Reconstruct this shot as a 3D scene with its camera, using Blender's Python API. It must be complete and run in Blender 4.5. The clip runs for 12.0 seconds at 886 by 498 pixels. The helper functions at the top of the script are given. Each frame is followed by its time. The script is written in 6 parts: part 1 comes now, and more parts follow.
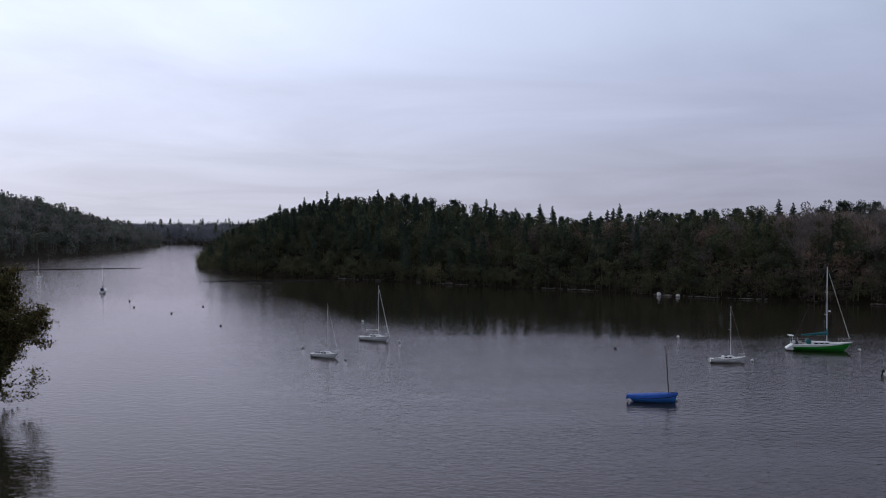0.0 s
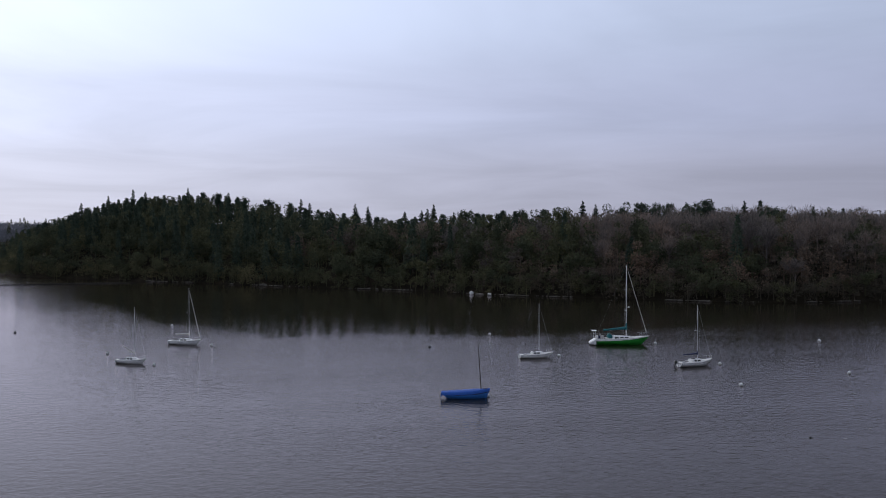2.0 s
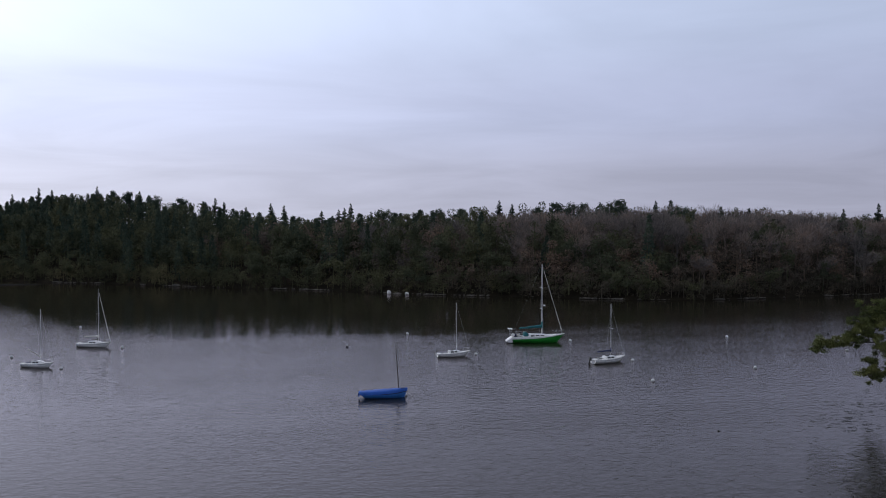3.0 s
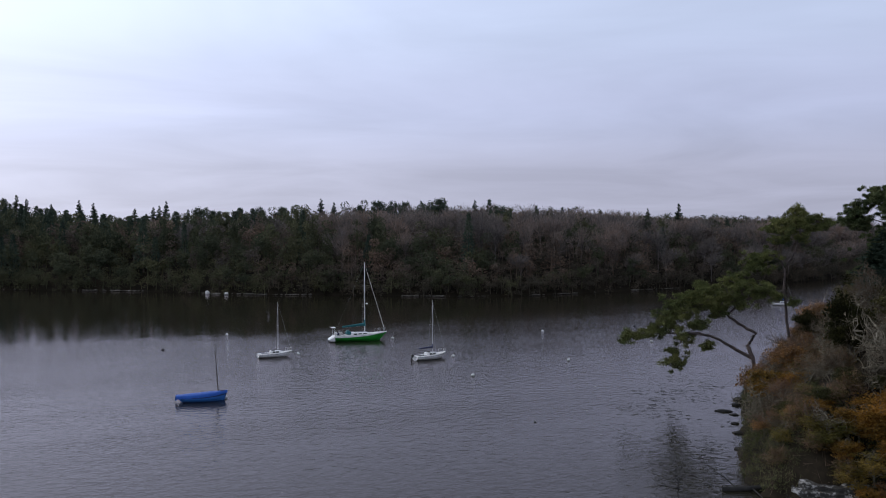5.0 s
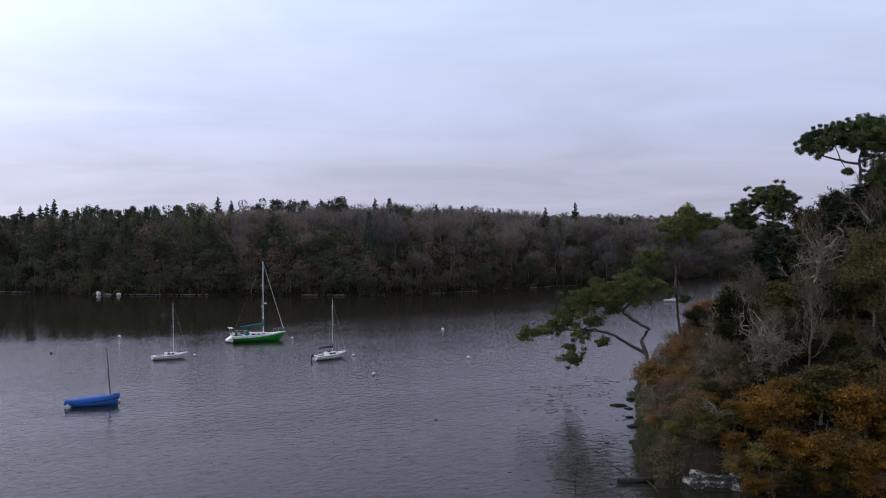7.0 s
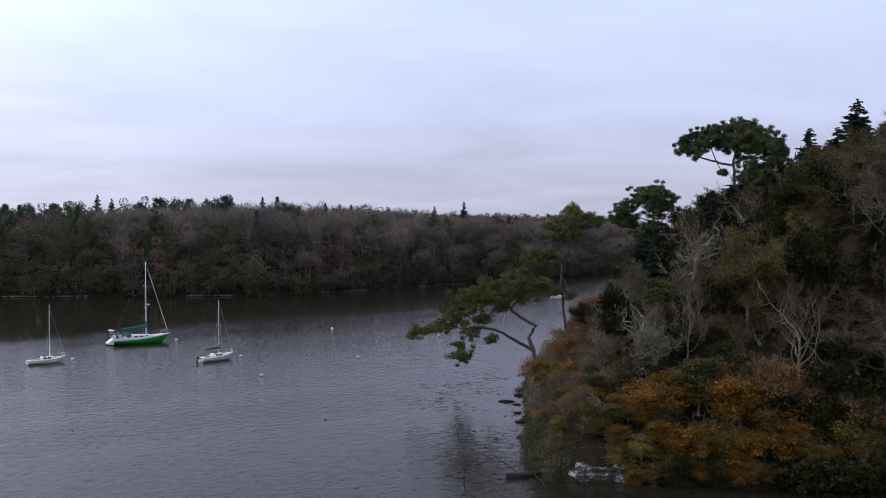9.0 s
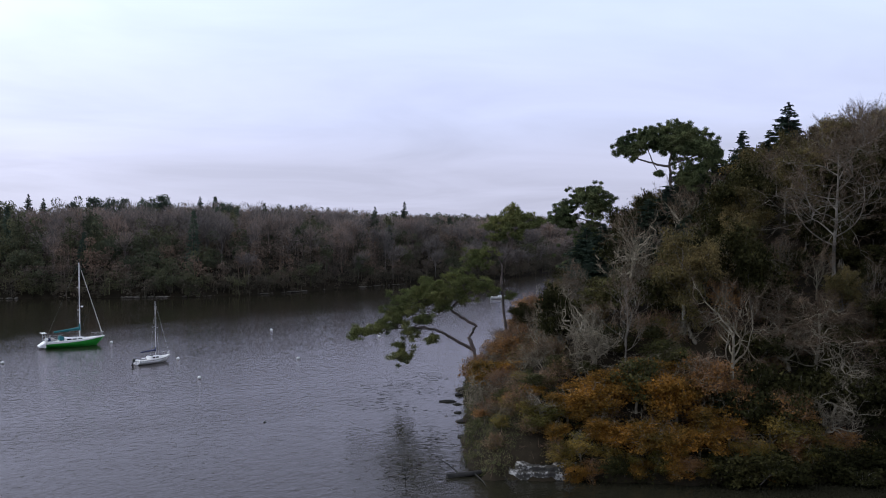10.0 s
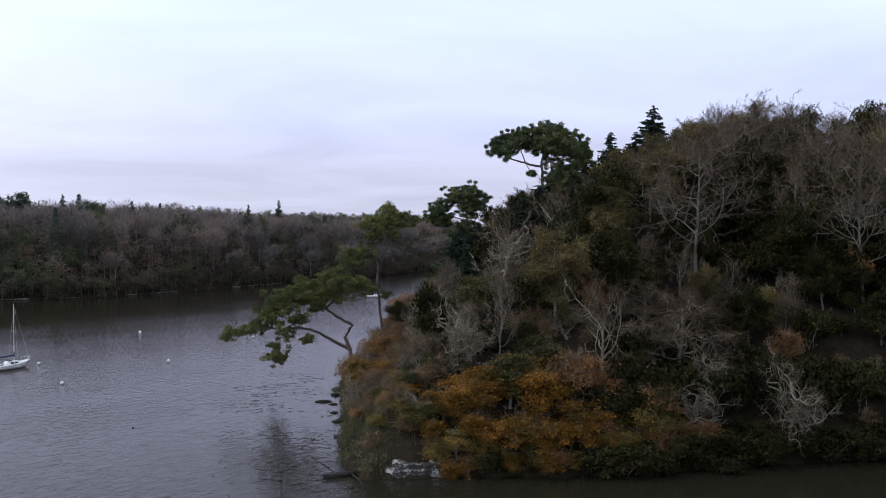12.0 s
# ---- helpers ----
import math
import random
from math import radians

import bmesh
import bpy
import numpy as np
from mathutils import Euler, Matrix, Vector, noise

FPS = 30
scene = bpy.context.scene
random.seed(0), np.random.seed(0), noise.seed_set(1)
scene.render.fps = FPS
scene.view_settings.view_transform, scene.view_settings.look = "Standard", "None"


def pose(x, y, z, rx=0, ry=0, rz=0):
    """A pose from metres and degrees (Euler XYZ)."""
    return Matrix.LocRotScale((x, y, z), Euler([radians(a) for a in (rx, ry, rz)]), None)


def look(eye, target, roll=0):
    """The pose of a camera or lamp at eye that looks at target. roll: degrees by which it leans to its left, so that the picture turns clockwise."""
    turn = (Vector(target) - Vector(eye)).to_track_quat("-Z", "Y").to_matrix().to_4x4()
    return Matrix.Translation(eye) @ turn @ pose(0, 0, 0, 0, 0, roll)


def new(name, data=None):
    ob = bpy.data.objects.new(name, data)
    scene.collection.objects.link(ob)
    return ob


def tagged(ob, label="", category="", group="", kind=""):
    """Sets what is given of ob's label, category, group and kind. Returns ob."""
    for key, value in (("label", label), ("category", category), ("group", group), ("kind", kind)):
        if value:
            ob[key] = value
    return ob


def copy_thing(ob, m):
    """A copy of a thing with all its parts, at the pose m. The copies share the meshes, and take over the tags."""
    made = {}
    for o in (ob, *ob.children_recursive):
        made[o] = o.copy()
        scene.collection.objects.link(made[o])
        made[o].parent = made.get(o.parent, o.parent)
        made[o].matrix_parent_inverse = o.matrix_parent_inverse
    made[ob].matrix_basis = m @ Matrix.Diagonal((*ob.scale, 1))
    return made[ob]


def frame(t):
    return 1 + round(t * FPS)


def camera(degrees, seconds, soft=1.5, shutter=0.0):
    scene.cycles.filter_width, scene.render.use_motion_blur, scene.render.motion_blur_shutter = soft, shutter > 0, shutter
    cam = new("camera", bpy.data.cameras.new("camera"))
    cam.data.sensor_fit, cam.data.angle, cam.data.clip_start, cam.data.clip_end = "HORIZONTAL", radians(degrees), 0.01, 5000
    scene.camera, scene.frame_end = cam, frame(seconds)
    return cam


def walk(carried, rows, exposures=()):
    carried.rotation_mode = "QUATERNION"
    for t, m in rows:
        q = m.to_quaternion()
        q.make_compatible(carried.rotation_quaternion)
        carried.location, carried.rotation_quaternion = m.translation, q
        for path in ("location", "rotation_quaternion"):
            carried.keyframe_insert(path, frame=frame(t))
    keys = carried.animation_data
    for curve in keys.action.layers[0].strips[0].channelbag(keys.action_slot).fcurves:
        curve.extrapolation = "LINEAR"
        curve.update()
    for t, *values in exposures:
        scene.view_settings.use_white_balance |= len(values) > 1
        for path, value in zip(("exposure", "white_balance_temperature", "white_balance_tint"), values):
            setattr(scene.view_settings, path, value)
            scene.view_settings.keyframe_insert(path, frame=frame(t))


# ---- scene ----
# ---- camera and its walk ----
cam = camera(50.0, 12.0, soft=1.0)
H = 21.0
EYE = (0.0, 0.0, H)


def heading(yaw, pitch, roll):
    a, p = radians(yaw), radians(pitch)
    way = Vector((math.sin(a) * math.cos(p), math.cos(a) * math.cos(p), math.sin(p)))
    return look(EYE, Vector(EYE) + way * 100, roll)


PATH = [(t, heading(yaw, pitch, roll)) for t, yaw, pitch, roll in (
    (0.0, 0.01, -1.32, -0.05), (0.5, 3.04, -1.30, -0.05), (1.0, 6.09, -1.31, -0.03), (1.5, 8.50, -1.30, -0.02), (2.0, 11.11, -1.30, -0.01),
    (2.5, 13.46, -1.32, -0.02), (3.0, 16.09, -1.34, 0.00), (5.0, 26.78, -1.44, -0.01), (5.5, 28.73, -1.46, 0.00), (6.0, 30.25, -1.49, 0.01),
    (6.5, 31.43, -1.51, 0.01), (7.0, 32.79, -1.52, 0.01), (9.0, 39.45, -1.59, 0.01), (9.5, 41.09, -1.58, 0.02), (10.0, 43.03, -1.57, 0.02),
    (10.5, 45.08, -1.60, 0.02), (11.0, 47.13, -1.59, 0.03), (11.5, 48.76, -1.59, 0.02), (12.0, 50.51, -1.64, 0.03))]
walk(cam, PATH, exposures=((0.0, -0.32), (3.0, -0.03), (6.0, 0.28), (9.0, 0.52), (12.0, 0.80)))

# ---- world and sun: an overcast evening, brightest towards the low hidden sun ----
SUN_AZ, SUN_EL = radians(-32.2), radians(32.0)


def sky_world():
    world = bpy.data.worlds.new("world")
    scene.world = world
    world.use_nodes = True
    nt = world.node_tree
    nt.nodes.clear()
    add, link = nt.nodes.new, nt.links.new

    def math_node(op, a, b=None, clamp=False):
        n = add("ShaderNodeMath")
        n.operation, n.use_clamp = op, clamp
        for i, v in enumerate((a, b)):
            if v is None:
                continue
            if isinstance(v, (int, float)):
                n.inputs[i].default_value = v
            else:
                link(v, n.inputs[i])
        return n.outputs[0]

    tc = add("ShaderNodeTexCoord").outputs["Generated"]
    sep = add("ShaderNodeSeparateXYZ")
    link(tc, sep.inputs[0])
    z = sep.outputs[2]
    # cloud deck by elevation
    ramp = add("ShaderNodeValToRGB")
    ramp.color_ramp.interpolation = "EASE"
    els = ramp.color_ramp.elements
    els[0].position, els[0].color = 0.0, (0.454, 0.47, 0.618, 1)
    els[1].position, els[1].color = 1.0, (0.42, 0.455, 0.58, 1)
    for pos, col in ((0.05, (0.482, 0.50, 0.670, 1)), (0.12, (0.540, 0.59, 0.824, 1)), (0.22, (0.637, 0.73, 0.989, 1)), (0.36, (0.55, 0.61, 0.81, 1)), (0.6, (0.45, 0.49, 0.63, 1))):
        e = els.new(pos)
        e.color = col
    link(z, ramp.inputs[0])
    # long flat cloud banks: noise on a flat layer far overhead, drawn out near the horizon
    den = math_node("ADD", math_node("MAXIMUM", z, 0.0), 0.08)
    comb = add("ShaderNodeCombineXYZ")
    link(math_node("DIVIDE", sep.outputs[0], den), comb.inputs[0])
    link(math_node("DIVIDE", sep.outputs[1], den), comb.inputs[1])
    n1 = add("ShaderNodeTexNoise")
    n1.inputs["Scale"].default_value, n1.inputs["Detail"].default_value, n1.inputs["Roughness"].default_value = 0.55, 5.0, 0.55
    n1.inputs["Distortion"].default_value = 0.6
    link(comb.outputs[0], n1.inputs["Vector"])
    shade = add("ShaderNodeMapRange")
    shade.inputs["From Min"].default_value, shade.inputs["From Max"].default_value = 0.32, 0.68
    shade.inputs["To Min"].default_value, shade.inputs["To Max"].default_value = 0.89, 1.07
    link(n1.outputs[0], shade.inputs["Value"])
    # brightness round the hidden sun
    dot = add("ShaderNodeVectorMath")
    dot.operation = "DOT_PRODUCT"
    link(tc, dot.inputs[0])
    dot.inputs[1].default_value = (math.sin(SUN_AZ) * math.cos(SUN_EL), math.cos(SUN_AZ) * math.cos(SUN_EL), math.sin(SUN_EL))
    glow = math_node("POWER", math_node("MAXIMUM", dot.outputs["Value"], 0.0), 3.5)
    bright = math_node("ADD", math_node("MULTIPLY", glow, 1.22), 0.84)
    total = math_node("MULTIPLY", bright, shade.outputs[0])
    mix = add("ShaderNodeMix")
    mix.data_type = "RGBA"
    link(math_node("MULTIPLY", glow, 0.5, True), mix.inputs["Factor"])
    link(ramp.outputs[0], mix.inputs[6])
    mix.inputs[7].default_value = (0.71, 0.75, 0.81, 1)
    deck = add("ShaderNodeBackground")
    link(mix.outputs[2], deck.inputs[0])
    link(total, deck.inputs[1])
    sky = add("ShaderNodeTexSky")
    sky.sky_type, sky.sun_disc = "NISHITA", False
    sky.sun_elevation, sky.sun_rotation = SUN_EL, SUN_AZ
    clear = add("ShaderNodeBackground")
    link(sky.outputs[0], clear.inputs[0])
    clear.inputs[1].default_value = 0.05
    both = add("ShaderNodeMixShader")
    both.inputs[0].default_value = 0.9
    link(clear.outputs[0], both.inputs[1])
    link(deck.outputs[0], both.inputs[2])
    out = add("ShaderNodeOutputWorld")
    link(both.outputs[0], out.inputs[0])


sky_world()
sun_data = bpy.data.lights.new("sun", "SUN")
sun_data.energy, sun_data.angle, sun_data.color = 0.6, radians(24), (1.0, 0.95, 0.90)
sun = new("sun", sun_data)
sun.matrix_world = look((-60, 80, 60), (-60 - math.sin(SUN_AZ), 80 - math.cos(SUN_AZ), 60 - math.tan(SUN_EL)))

# ---- materials ----


def material(name, colours, rough=0.85, grain=1.0, patch=0.1, bump=0.0, metallic=0.0, island=0.0, per_object=0.0, spec=0.3, translucent=0.0):
    """A surface in two or three colours, mixed by noise at two scales (per metre), with value jitter by piece or by object."""
    m = bpy.data.materials.new(name)
    m.use_nodes = True
    nt = m.node_tree
    add, link = nt.nodes.new, nt.links.new
    bsdf = nt.nodes["Principled BSDF"]
    bsdf.inputs["Roughness"].default_value = rough
    bsdf.inputs["Metallic"].default_value = metallic
    bsdf.inputs["Specular IOR Level"].default_value = spec
    geo = add("ShaderNodeNewGeometry")
    big, fine = add("ShaderNodeTexNoise"), add("ShaderNodeTexNoise")
    big.inputs["Scale"].default_value, fine.inputs["Scale"].default_value = patch, grain
    big.inputs["Detail"].default_value = fine.inputs["Detail"].default_value = 3.0
    link(geo.outputs["Position"], big.inputs["Vector"])
    link(geo.outputs["Position"], fine.inputs["Vector"])
    mean = add("ShaderNodeMath")
    mean.operation = "MULTIPLY_ADD"
    link(big.outputs[0], mean.inputs[0])
    mean.inputs[1].default_value = 0.65
    half = add("ShaderNodeMath")
    half.operation = "MULTIPLY"
    link(fine.outputs[0], half.inputs[0])
    half.inputs[1].default_value = 0.35
    link(half.outputs[0], mean.inputs[2])
    ramp = add("ShaderNodeValToRGB")
    els = ramp.color_ramp.elements
    els[0].position, els[0].color = 0.36, (*colours[0], 1)
    els[1].position, els[1].color = 0.64, (*colours[-1], 1)
    if len(colours) == 3:
        els.new(0.5).color = (*colours[1], 1)
    link(mean.outputs[0], ramp.inputs[0])
    colour = ramp.outputs[0]
    if island or per_object:
        hsv = add("ShaderNodeHueSaturation")
        val = add("ShaderNodeMapRange")
        amount = island or per_object
        val.inputs["To Min"].default_value, val.inputs["To Max"].default_value = 1 - amount, 1 + amount
        if island:
            link(geo.outputs["Random Per Island"], val.inputs["Value"])
        else:
            link(add("ShaderNodeObjectInfo").outputs["Random"], val.inputs["Value"])
        link(val.outputs[0], hsv.inputs["Value"])
        link(colour, hsv.inputs["Color"])
        colour = hsv.outputs[0]
    link(colour, bsdf.inputs["Base Color"])
    if bump:
        bp = add("ShaderNodeBump")
        bp.inputs["Strength"].default_value, bp.inputs["Distance"].default_value = 0.6, bump
        link(fine.outputs[0], bp.inputs["Height"])
        link(bp.outputs[0], bsdf.inputs["Normal"])
    if translucent:
        tr = add("ShaderNodeBsdfTranslucent")
        link(colour, tr.inputs[0])
        ms = add("ShaderNodeMixShader")
        ms.inputs[0].default_value = translucent
        link(bsdf.outputs[0], ms.inputs[1])
        link(tr.outputs[0], ms.inputs[2])
        link(ms.outputs[0], nt.nodes["Material Output"].inputs[0])
    return m


def water_material():
    m = bpy.data.materials.new("river_water")
    m.use_nodes = True
    nt = m.node_tree
    add, link = nt.nodes.new, nt.links.new
    nt.nodes.remove(nt.nodes["Principled BSDF"])
    body, mirror, share, mixed = add("ShaderNodeBsdfDiffuse"), add("ShaderNodeBsdfGlossy"), add("ShaderNodeFresnel"), add("ShaderNodeMixShader")
    body.inputs["Color"].default_value = (0.017, 0.0165, 0.010, 1)
    mirror.inputs["Color"].default_value = (0.97, 0.90, 0.93, 1)
    share.inputs["IOR"].default_value = 1.21
    link(share.outputs[0], mixed.inputs[0])
    link(body.outputs[0], mixed.inputs[1])
    link(mirror.outputs[0], mixed.inputs[2])
    link(mixed.outputs[0], nt.nodes["Material Output"].inputs[0])
    geo = add("ShaderNodeNewGeometry")

    def noise_at(scale, stretch, turn, detail=2.0, distortion=0.0):
        mp = add("ShaderNodeMapping")
        mp.inputs["Scale"].default_value = (stretch[0], stretch[1], 1)
        mp.inputs["Rotation"].default_value = (0, 0, turn)
        link(geo.outputs["Position"], mp.inputs["Vector"])
        n = add("ShaderNodeTexNoise")
        n.inputs["Scale"].default_value, n.inputs["Detail"].default_value = scale, detail
        n.inputs["Distortion"].default_value = distortion
        link(mp.outputs[0], n.inputs["Vector"])
        return n.outputs[0]

    # the breeze ruffles mid-river; under the wooded far bank the water lies smooth, with an uneven edge
    across = add("ShaderNodeVectorMath")
    across.operation = "DOT_PRODUCT"
    link(geo.outputs["Position"], across.inputs[0])
    across.inputs[1].default_value = (0.43, 0.903, 0)
    wander = add("ShaderNodeMath")
    wander.operation = "MULTIPLY_ADD"
    link(noise_at(0.012, (1.0, 1.6), 0.5, 4.0, 0.6), wander.inputs[0])
    wander.inputs[1].default_value = 75.0
    def chain(op, a, b, c=None):
        n = add("ShaderNodeMath")
        n.operation = op
        for i, v in enumerate((a, b, c)):
            if isinstance(v, float):
                n.inputs[i].default_value = v
            elif v is not None:
                link(v, n.inputs[i])
        return n.outputs[0]

    place = add("ShaderNodeSeparateXYZ")
    link(geo.outputs["Position"], place.inputs[0])
    up_reach = chain("MAXIMUM", chain("MULTIPLY_ADD", place.outputs[0], -1.0, -20.0), 0.0)
    down_reach = chain("MAXIMUM", chain("ADD", place.outputs[0], -50.0), 0.0)
    lean_in = chain("MULTIPLY_ADD", down_reach, -0.78, across.outputs["Value"])
    link(chain("MULTIPLY_ADD", up_reach, -2.6, lean_in), wander.inputs[2])
    calm = add("ShaderNodeMapRange")
    link(wander.outputs[0], calm.inputs["Value"])
    calm.inputs["From Min"].default_value, calm.inputs["From Max"].default_value = 202.0, 224.0
    calm.inputs["To Min"].default_value, calm.inputs["To Max"].default_value = 1.0, 0.0
    streak = add("ShaderNodeMapRange")
    link(noise_at(0.03, (0.5, 2.4), 0.5, 4.0, 0.8), streak.inputs["Value"])
    streak.inputs["From Min"].default_value, streak.inputs["From Max"].default_value = 0.30, 0.66
    streak.inputs["To Min"].default_value = 0.55
    # and it is fresher towards the near point than up the reach
    sep = add("ShaderNodeSeparateXYZ")
    link(geo.outputs["Position"], sep.inputs[0])
    reach = add("ShaderNodeMapRange")
    link(sep.outputs[0], reach.inputs["Value"])
    reach.inputs["From Min"].default_value, reach.inputs["From Max"].default_value = -60.0, 50.0
    reach.inputs["To Min"].default_value, reach.inputs["To Max"].default_value = 0.18, 1.2
    # the near shore lies in the lee
    lee = add("ShaderNodeMapRange")
    link(across.outputs["Value"], lee.inputs["Value"])
    lee.inputs["From Min"].default_value, lee.inputs["From Max"].default_value = 40.0, 150.0
    lee.inputs["To Min"].default_value, lee.inputs["To Max"].default_value = 0.7, 1.0
    sheltered = add("ShaderNodeMath")
    sheltered.operation = "MULTIPLY"
    # far up the reach the breeze has free run
    open_reach = add("ShaderNodeMapRange")
    link(sep.outputs[1], open_reach.inputs["Value"])
    open_reach.inputs["From Min"].default_value, open_reach.inputs["From Max"].default_value = 230.0, 345.0
    open_reach.inputs["To Min"].default_value, open_reach.inputs["To Max"].default_value = 0.0, 0.6
    # smoother again off the point
    easing = add("ShaderNodeMapRange")
    link(sep.outputs[0], easing.inputs["Value"])
    easing.inputs["From Min"].default_value, easing.inputs["From Max"].default_value = 40.0, 85.0
    easing.inputs["To Min"].default_value, easing.inputs["To Max"].default_value = 1.0, 0.5
    link(chain("MULTIPLY", chain("MAXIMUM", reach.outputs[0], open_reach.outputs[0]), easing.outputs[0]), sheltered.inputs[0])
    link(lee.outputs[0], sheltered.inputs[1])
    either = add("ShaderNodeMath")
    either.operation = "MULTIPLY"
    link(calm.outputs[0], either.inputs[0])
    link(sheltered.outputs[0], either.inputs[1])
    lanes = add("ShaderNodeMath")
    lanes.operation = "MULTIPLY"
    link(either.outputs[0], lanes.inputs[0])
    link(streak.outputs[0], lanes.inputs[1])
    rough = add("ShaderNodeMapRange")
    link(lanes.outputs[0], rough.inputs["Value"])
    rough.inputs["To Min"].default_value, rough.inputs["To Max"].default_value = 0.05, 0.13
    link(rough.outputs[0], mirror.inputs["Roughness"])
    strength = add("ShaderNodeMapRange")
    link(lanes.outputs[0], strength.inputs["Value"])
    strength.inputs["To Min"].default_value, strength.inputs["To Max"].default_value = 0.18, 0.95
    b1, b2 = add("ShaderNodeBump"), add("ShaderNodeBump")
    b1.inputs["Distance"].default_value, b2.inputs["Distance"].default_value = 0.10, 0.032
    link(strength.outputs[0], b1.inputs["Strength"])
    link(strength.outputs[0], b2.inputs["Strength"])
    link(noise_at(0.95, (0.85, 1.25), 0.35, 2.0, 0.4), b1.inputs["Height"])
    link(noise_at(3.0, (0.8, 1.4), 0.2, 2.0, 0.3), b2.inputs["Height"])
    link(b1.outputs[0], b2.inputs["Normal"])
    link(b2.outputs[0], mirror.inputs["Normal"])
    link(b2.outputs[0], share.inputs["Normal"])
    return m


WATER = water_material()
SOIL = material("leaf_litter", ((0.012, 0.010, 0.007), (0.021, 0.017, 0.011), (0.034, 0.027, 0.017)), grain=1.5, patch=0.15, bump=0.08, spec=0.05)
BARK = material("grey_bark", ((0.08, 0.073, 0.06), (0.15, 0.137, 0.113), (0.25, 0.232, 0.195)), grain=6, patch=0.6, bump=0.02, spec=0.1)
PALE_BARK = material("pale_bark", ((0.106, 0.094, 0.066), (0.189, 0.168, 0.123), (0.322, 0.292, 0.218)), grain=5, patch=0.5, bump=0.02, spec=0.1)
PINE_BARK = material("pine_bark", ((0.06, 0.05, 0.045), (0.10, 0.08, 0.07), (0.17, 0.13, 0.11)), grain=7, patch=0.8, bump=0.03)
TWIG = material("bare_twigs", ((0.062, 0.045, 0.029), (0.103, 0.075, 0.050), (0.170, 0.127, 0.087)), grain=2, patch=0.12, island=0.5, spec=0.05)
TWIG_RED = material("russet_twigs", ((0.13, 0.078, 0.046), (0.20, 0.122, 0.075), (0.28, 0.185, 0.12)), grain=2, patch=0.15, island=0.4, spec=0.05)
PALE_TWIG = material("pale_lichened_twigs", ((0.085, 0.073, 0.051), (0.147, 0.126, 0.090), (0.239, 0.209, 0.150)), grain=2, patch=0.2, island=0.5, spec=0.05)
OAK_LEAF = material("autumn_oak_leaves", ((0.116, 0.086, 0.024), (0.218, 0.117, 0.024), (0.370, 0.178, 0.032)), grain=0.9, patch=0.22, island=0.55, translucent=0.35, spec=0.1)
OLIVE_LEAF = material("fading_green_leaves", ((0.10, 0.098, 0.028), (0.18, 0.146, 0.038), (0.30, 0.20, 0.048)), grain=0.9, patch=0.22, island=0.55, translucent=0.35, spec=0.1)
RUST_LEAF = material("rusty_leaves", ((0.15, 0.082, 0.030), (0.24, 0.125, 0.045), (0.35, 0.185, 0.065)), grain=0.9, patch=0.22, island=0.45, translucent=0.35, spec=0.1)
DARK_LEAF = material("dark_autumn_leaves", ((0.058, 0.054, 0.022), (0.106, 0.088, 0.035), (0.187, 0.142, 0.057)), grain=0.9, patch=0.25, island=0.5, translucent=0.25, spec=0.1)
GREEN_LEAF = material("evergreen_shrub_leaves", ((0.032, 0.034, 0.012), (0.056, 0.056, 0.019), (0.096, 0.087, 0.030)), grain=0.8, patch=0.2, island=0.5, rough=0.8, spec=0.08)
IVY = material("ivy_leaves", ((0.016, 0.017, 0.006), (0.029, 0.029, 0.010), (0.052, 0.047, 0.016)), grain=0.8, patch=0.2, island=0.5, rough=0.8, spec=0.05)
NEEDLE = material("pine_needles", ((0.068, 0.086, 0.033), (0.124, 0.140, 0.049), (0.205, 0.208, 0.072)), grain=0.8, patch=0.3, island=0.45, spec=0.1)
DARK_NEEDLE = material("dark_pine_needles", ((0.050, 0.069, 0.033), (0.093, 0.116, 0.051), (0.165, 0.182, 0.078)), grain=0.8, patch=0.3, island=0.45, spec=0.1)
FIR_NEEDLE = material("fir_needles", ((0.024, 0.038, 0.029), (0.038, 0.056, 0.040), (0.060, 0.080, 0.053)), grain=0.8, patch=0.2, island=0.4, spec=0.05)
# haze over the river is painted into the next four, their colours lifted paler
FAR_GREEN = material("haze_lifted_evergreens", ((0.060, 0.071, 0.046), (0.088, 0.099, 0.061), (0.132, 0.133, 0.072)), grain=0.5, patch=0.07, island=0.35, spec=0.05, translucent=0.3)
FAR_FIR = material("haze_lifted_fir_needles", ((0.042, 0.063, 0.048), (0.062, 0.085, 0.062), (0.090, 0.112, 0.075)), grain=0.5, patch=0.1, island=0.35, spec=0.05, translucent=0.2)
FAR_BARE = material("haze_lifted_winter_twigs", ((0.125, 0.115, 0.108), (0.185, 0.160, 0.146), (0.280, 0.203, 0.158)), grain=0.35, patch=0.035, island=0.4, spec=0.05, translucent=0.3)
FAR_RUST = material("haze_lifted_withered_leaves", ((0.097, 0.087, 0.077), (0.144, 0.117, 0.094), (0.218, 0.152, 0.110)), grain=0.4, patch=0.05, island=0.4, spec=0.05, translucent=0.3)
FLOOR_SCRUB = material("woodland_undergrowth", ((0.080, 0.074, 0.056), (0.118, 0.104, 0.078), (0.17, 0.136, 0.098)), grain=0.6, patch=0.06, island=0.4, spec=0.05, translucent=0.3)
# distance haze is mixed into these three pale base colours
HAZE_BLUE = material("haze_blue_winter_woods", ((0.15, 0.16, 0.185), (0.195, 0.205, 0.235), (0.235, 0.245, 0.275)), grain=0.3, patch=0.03, island=0.3, translucent=0.4)
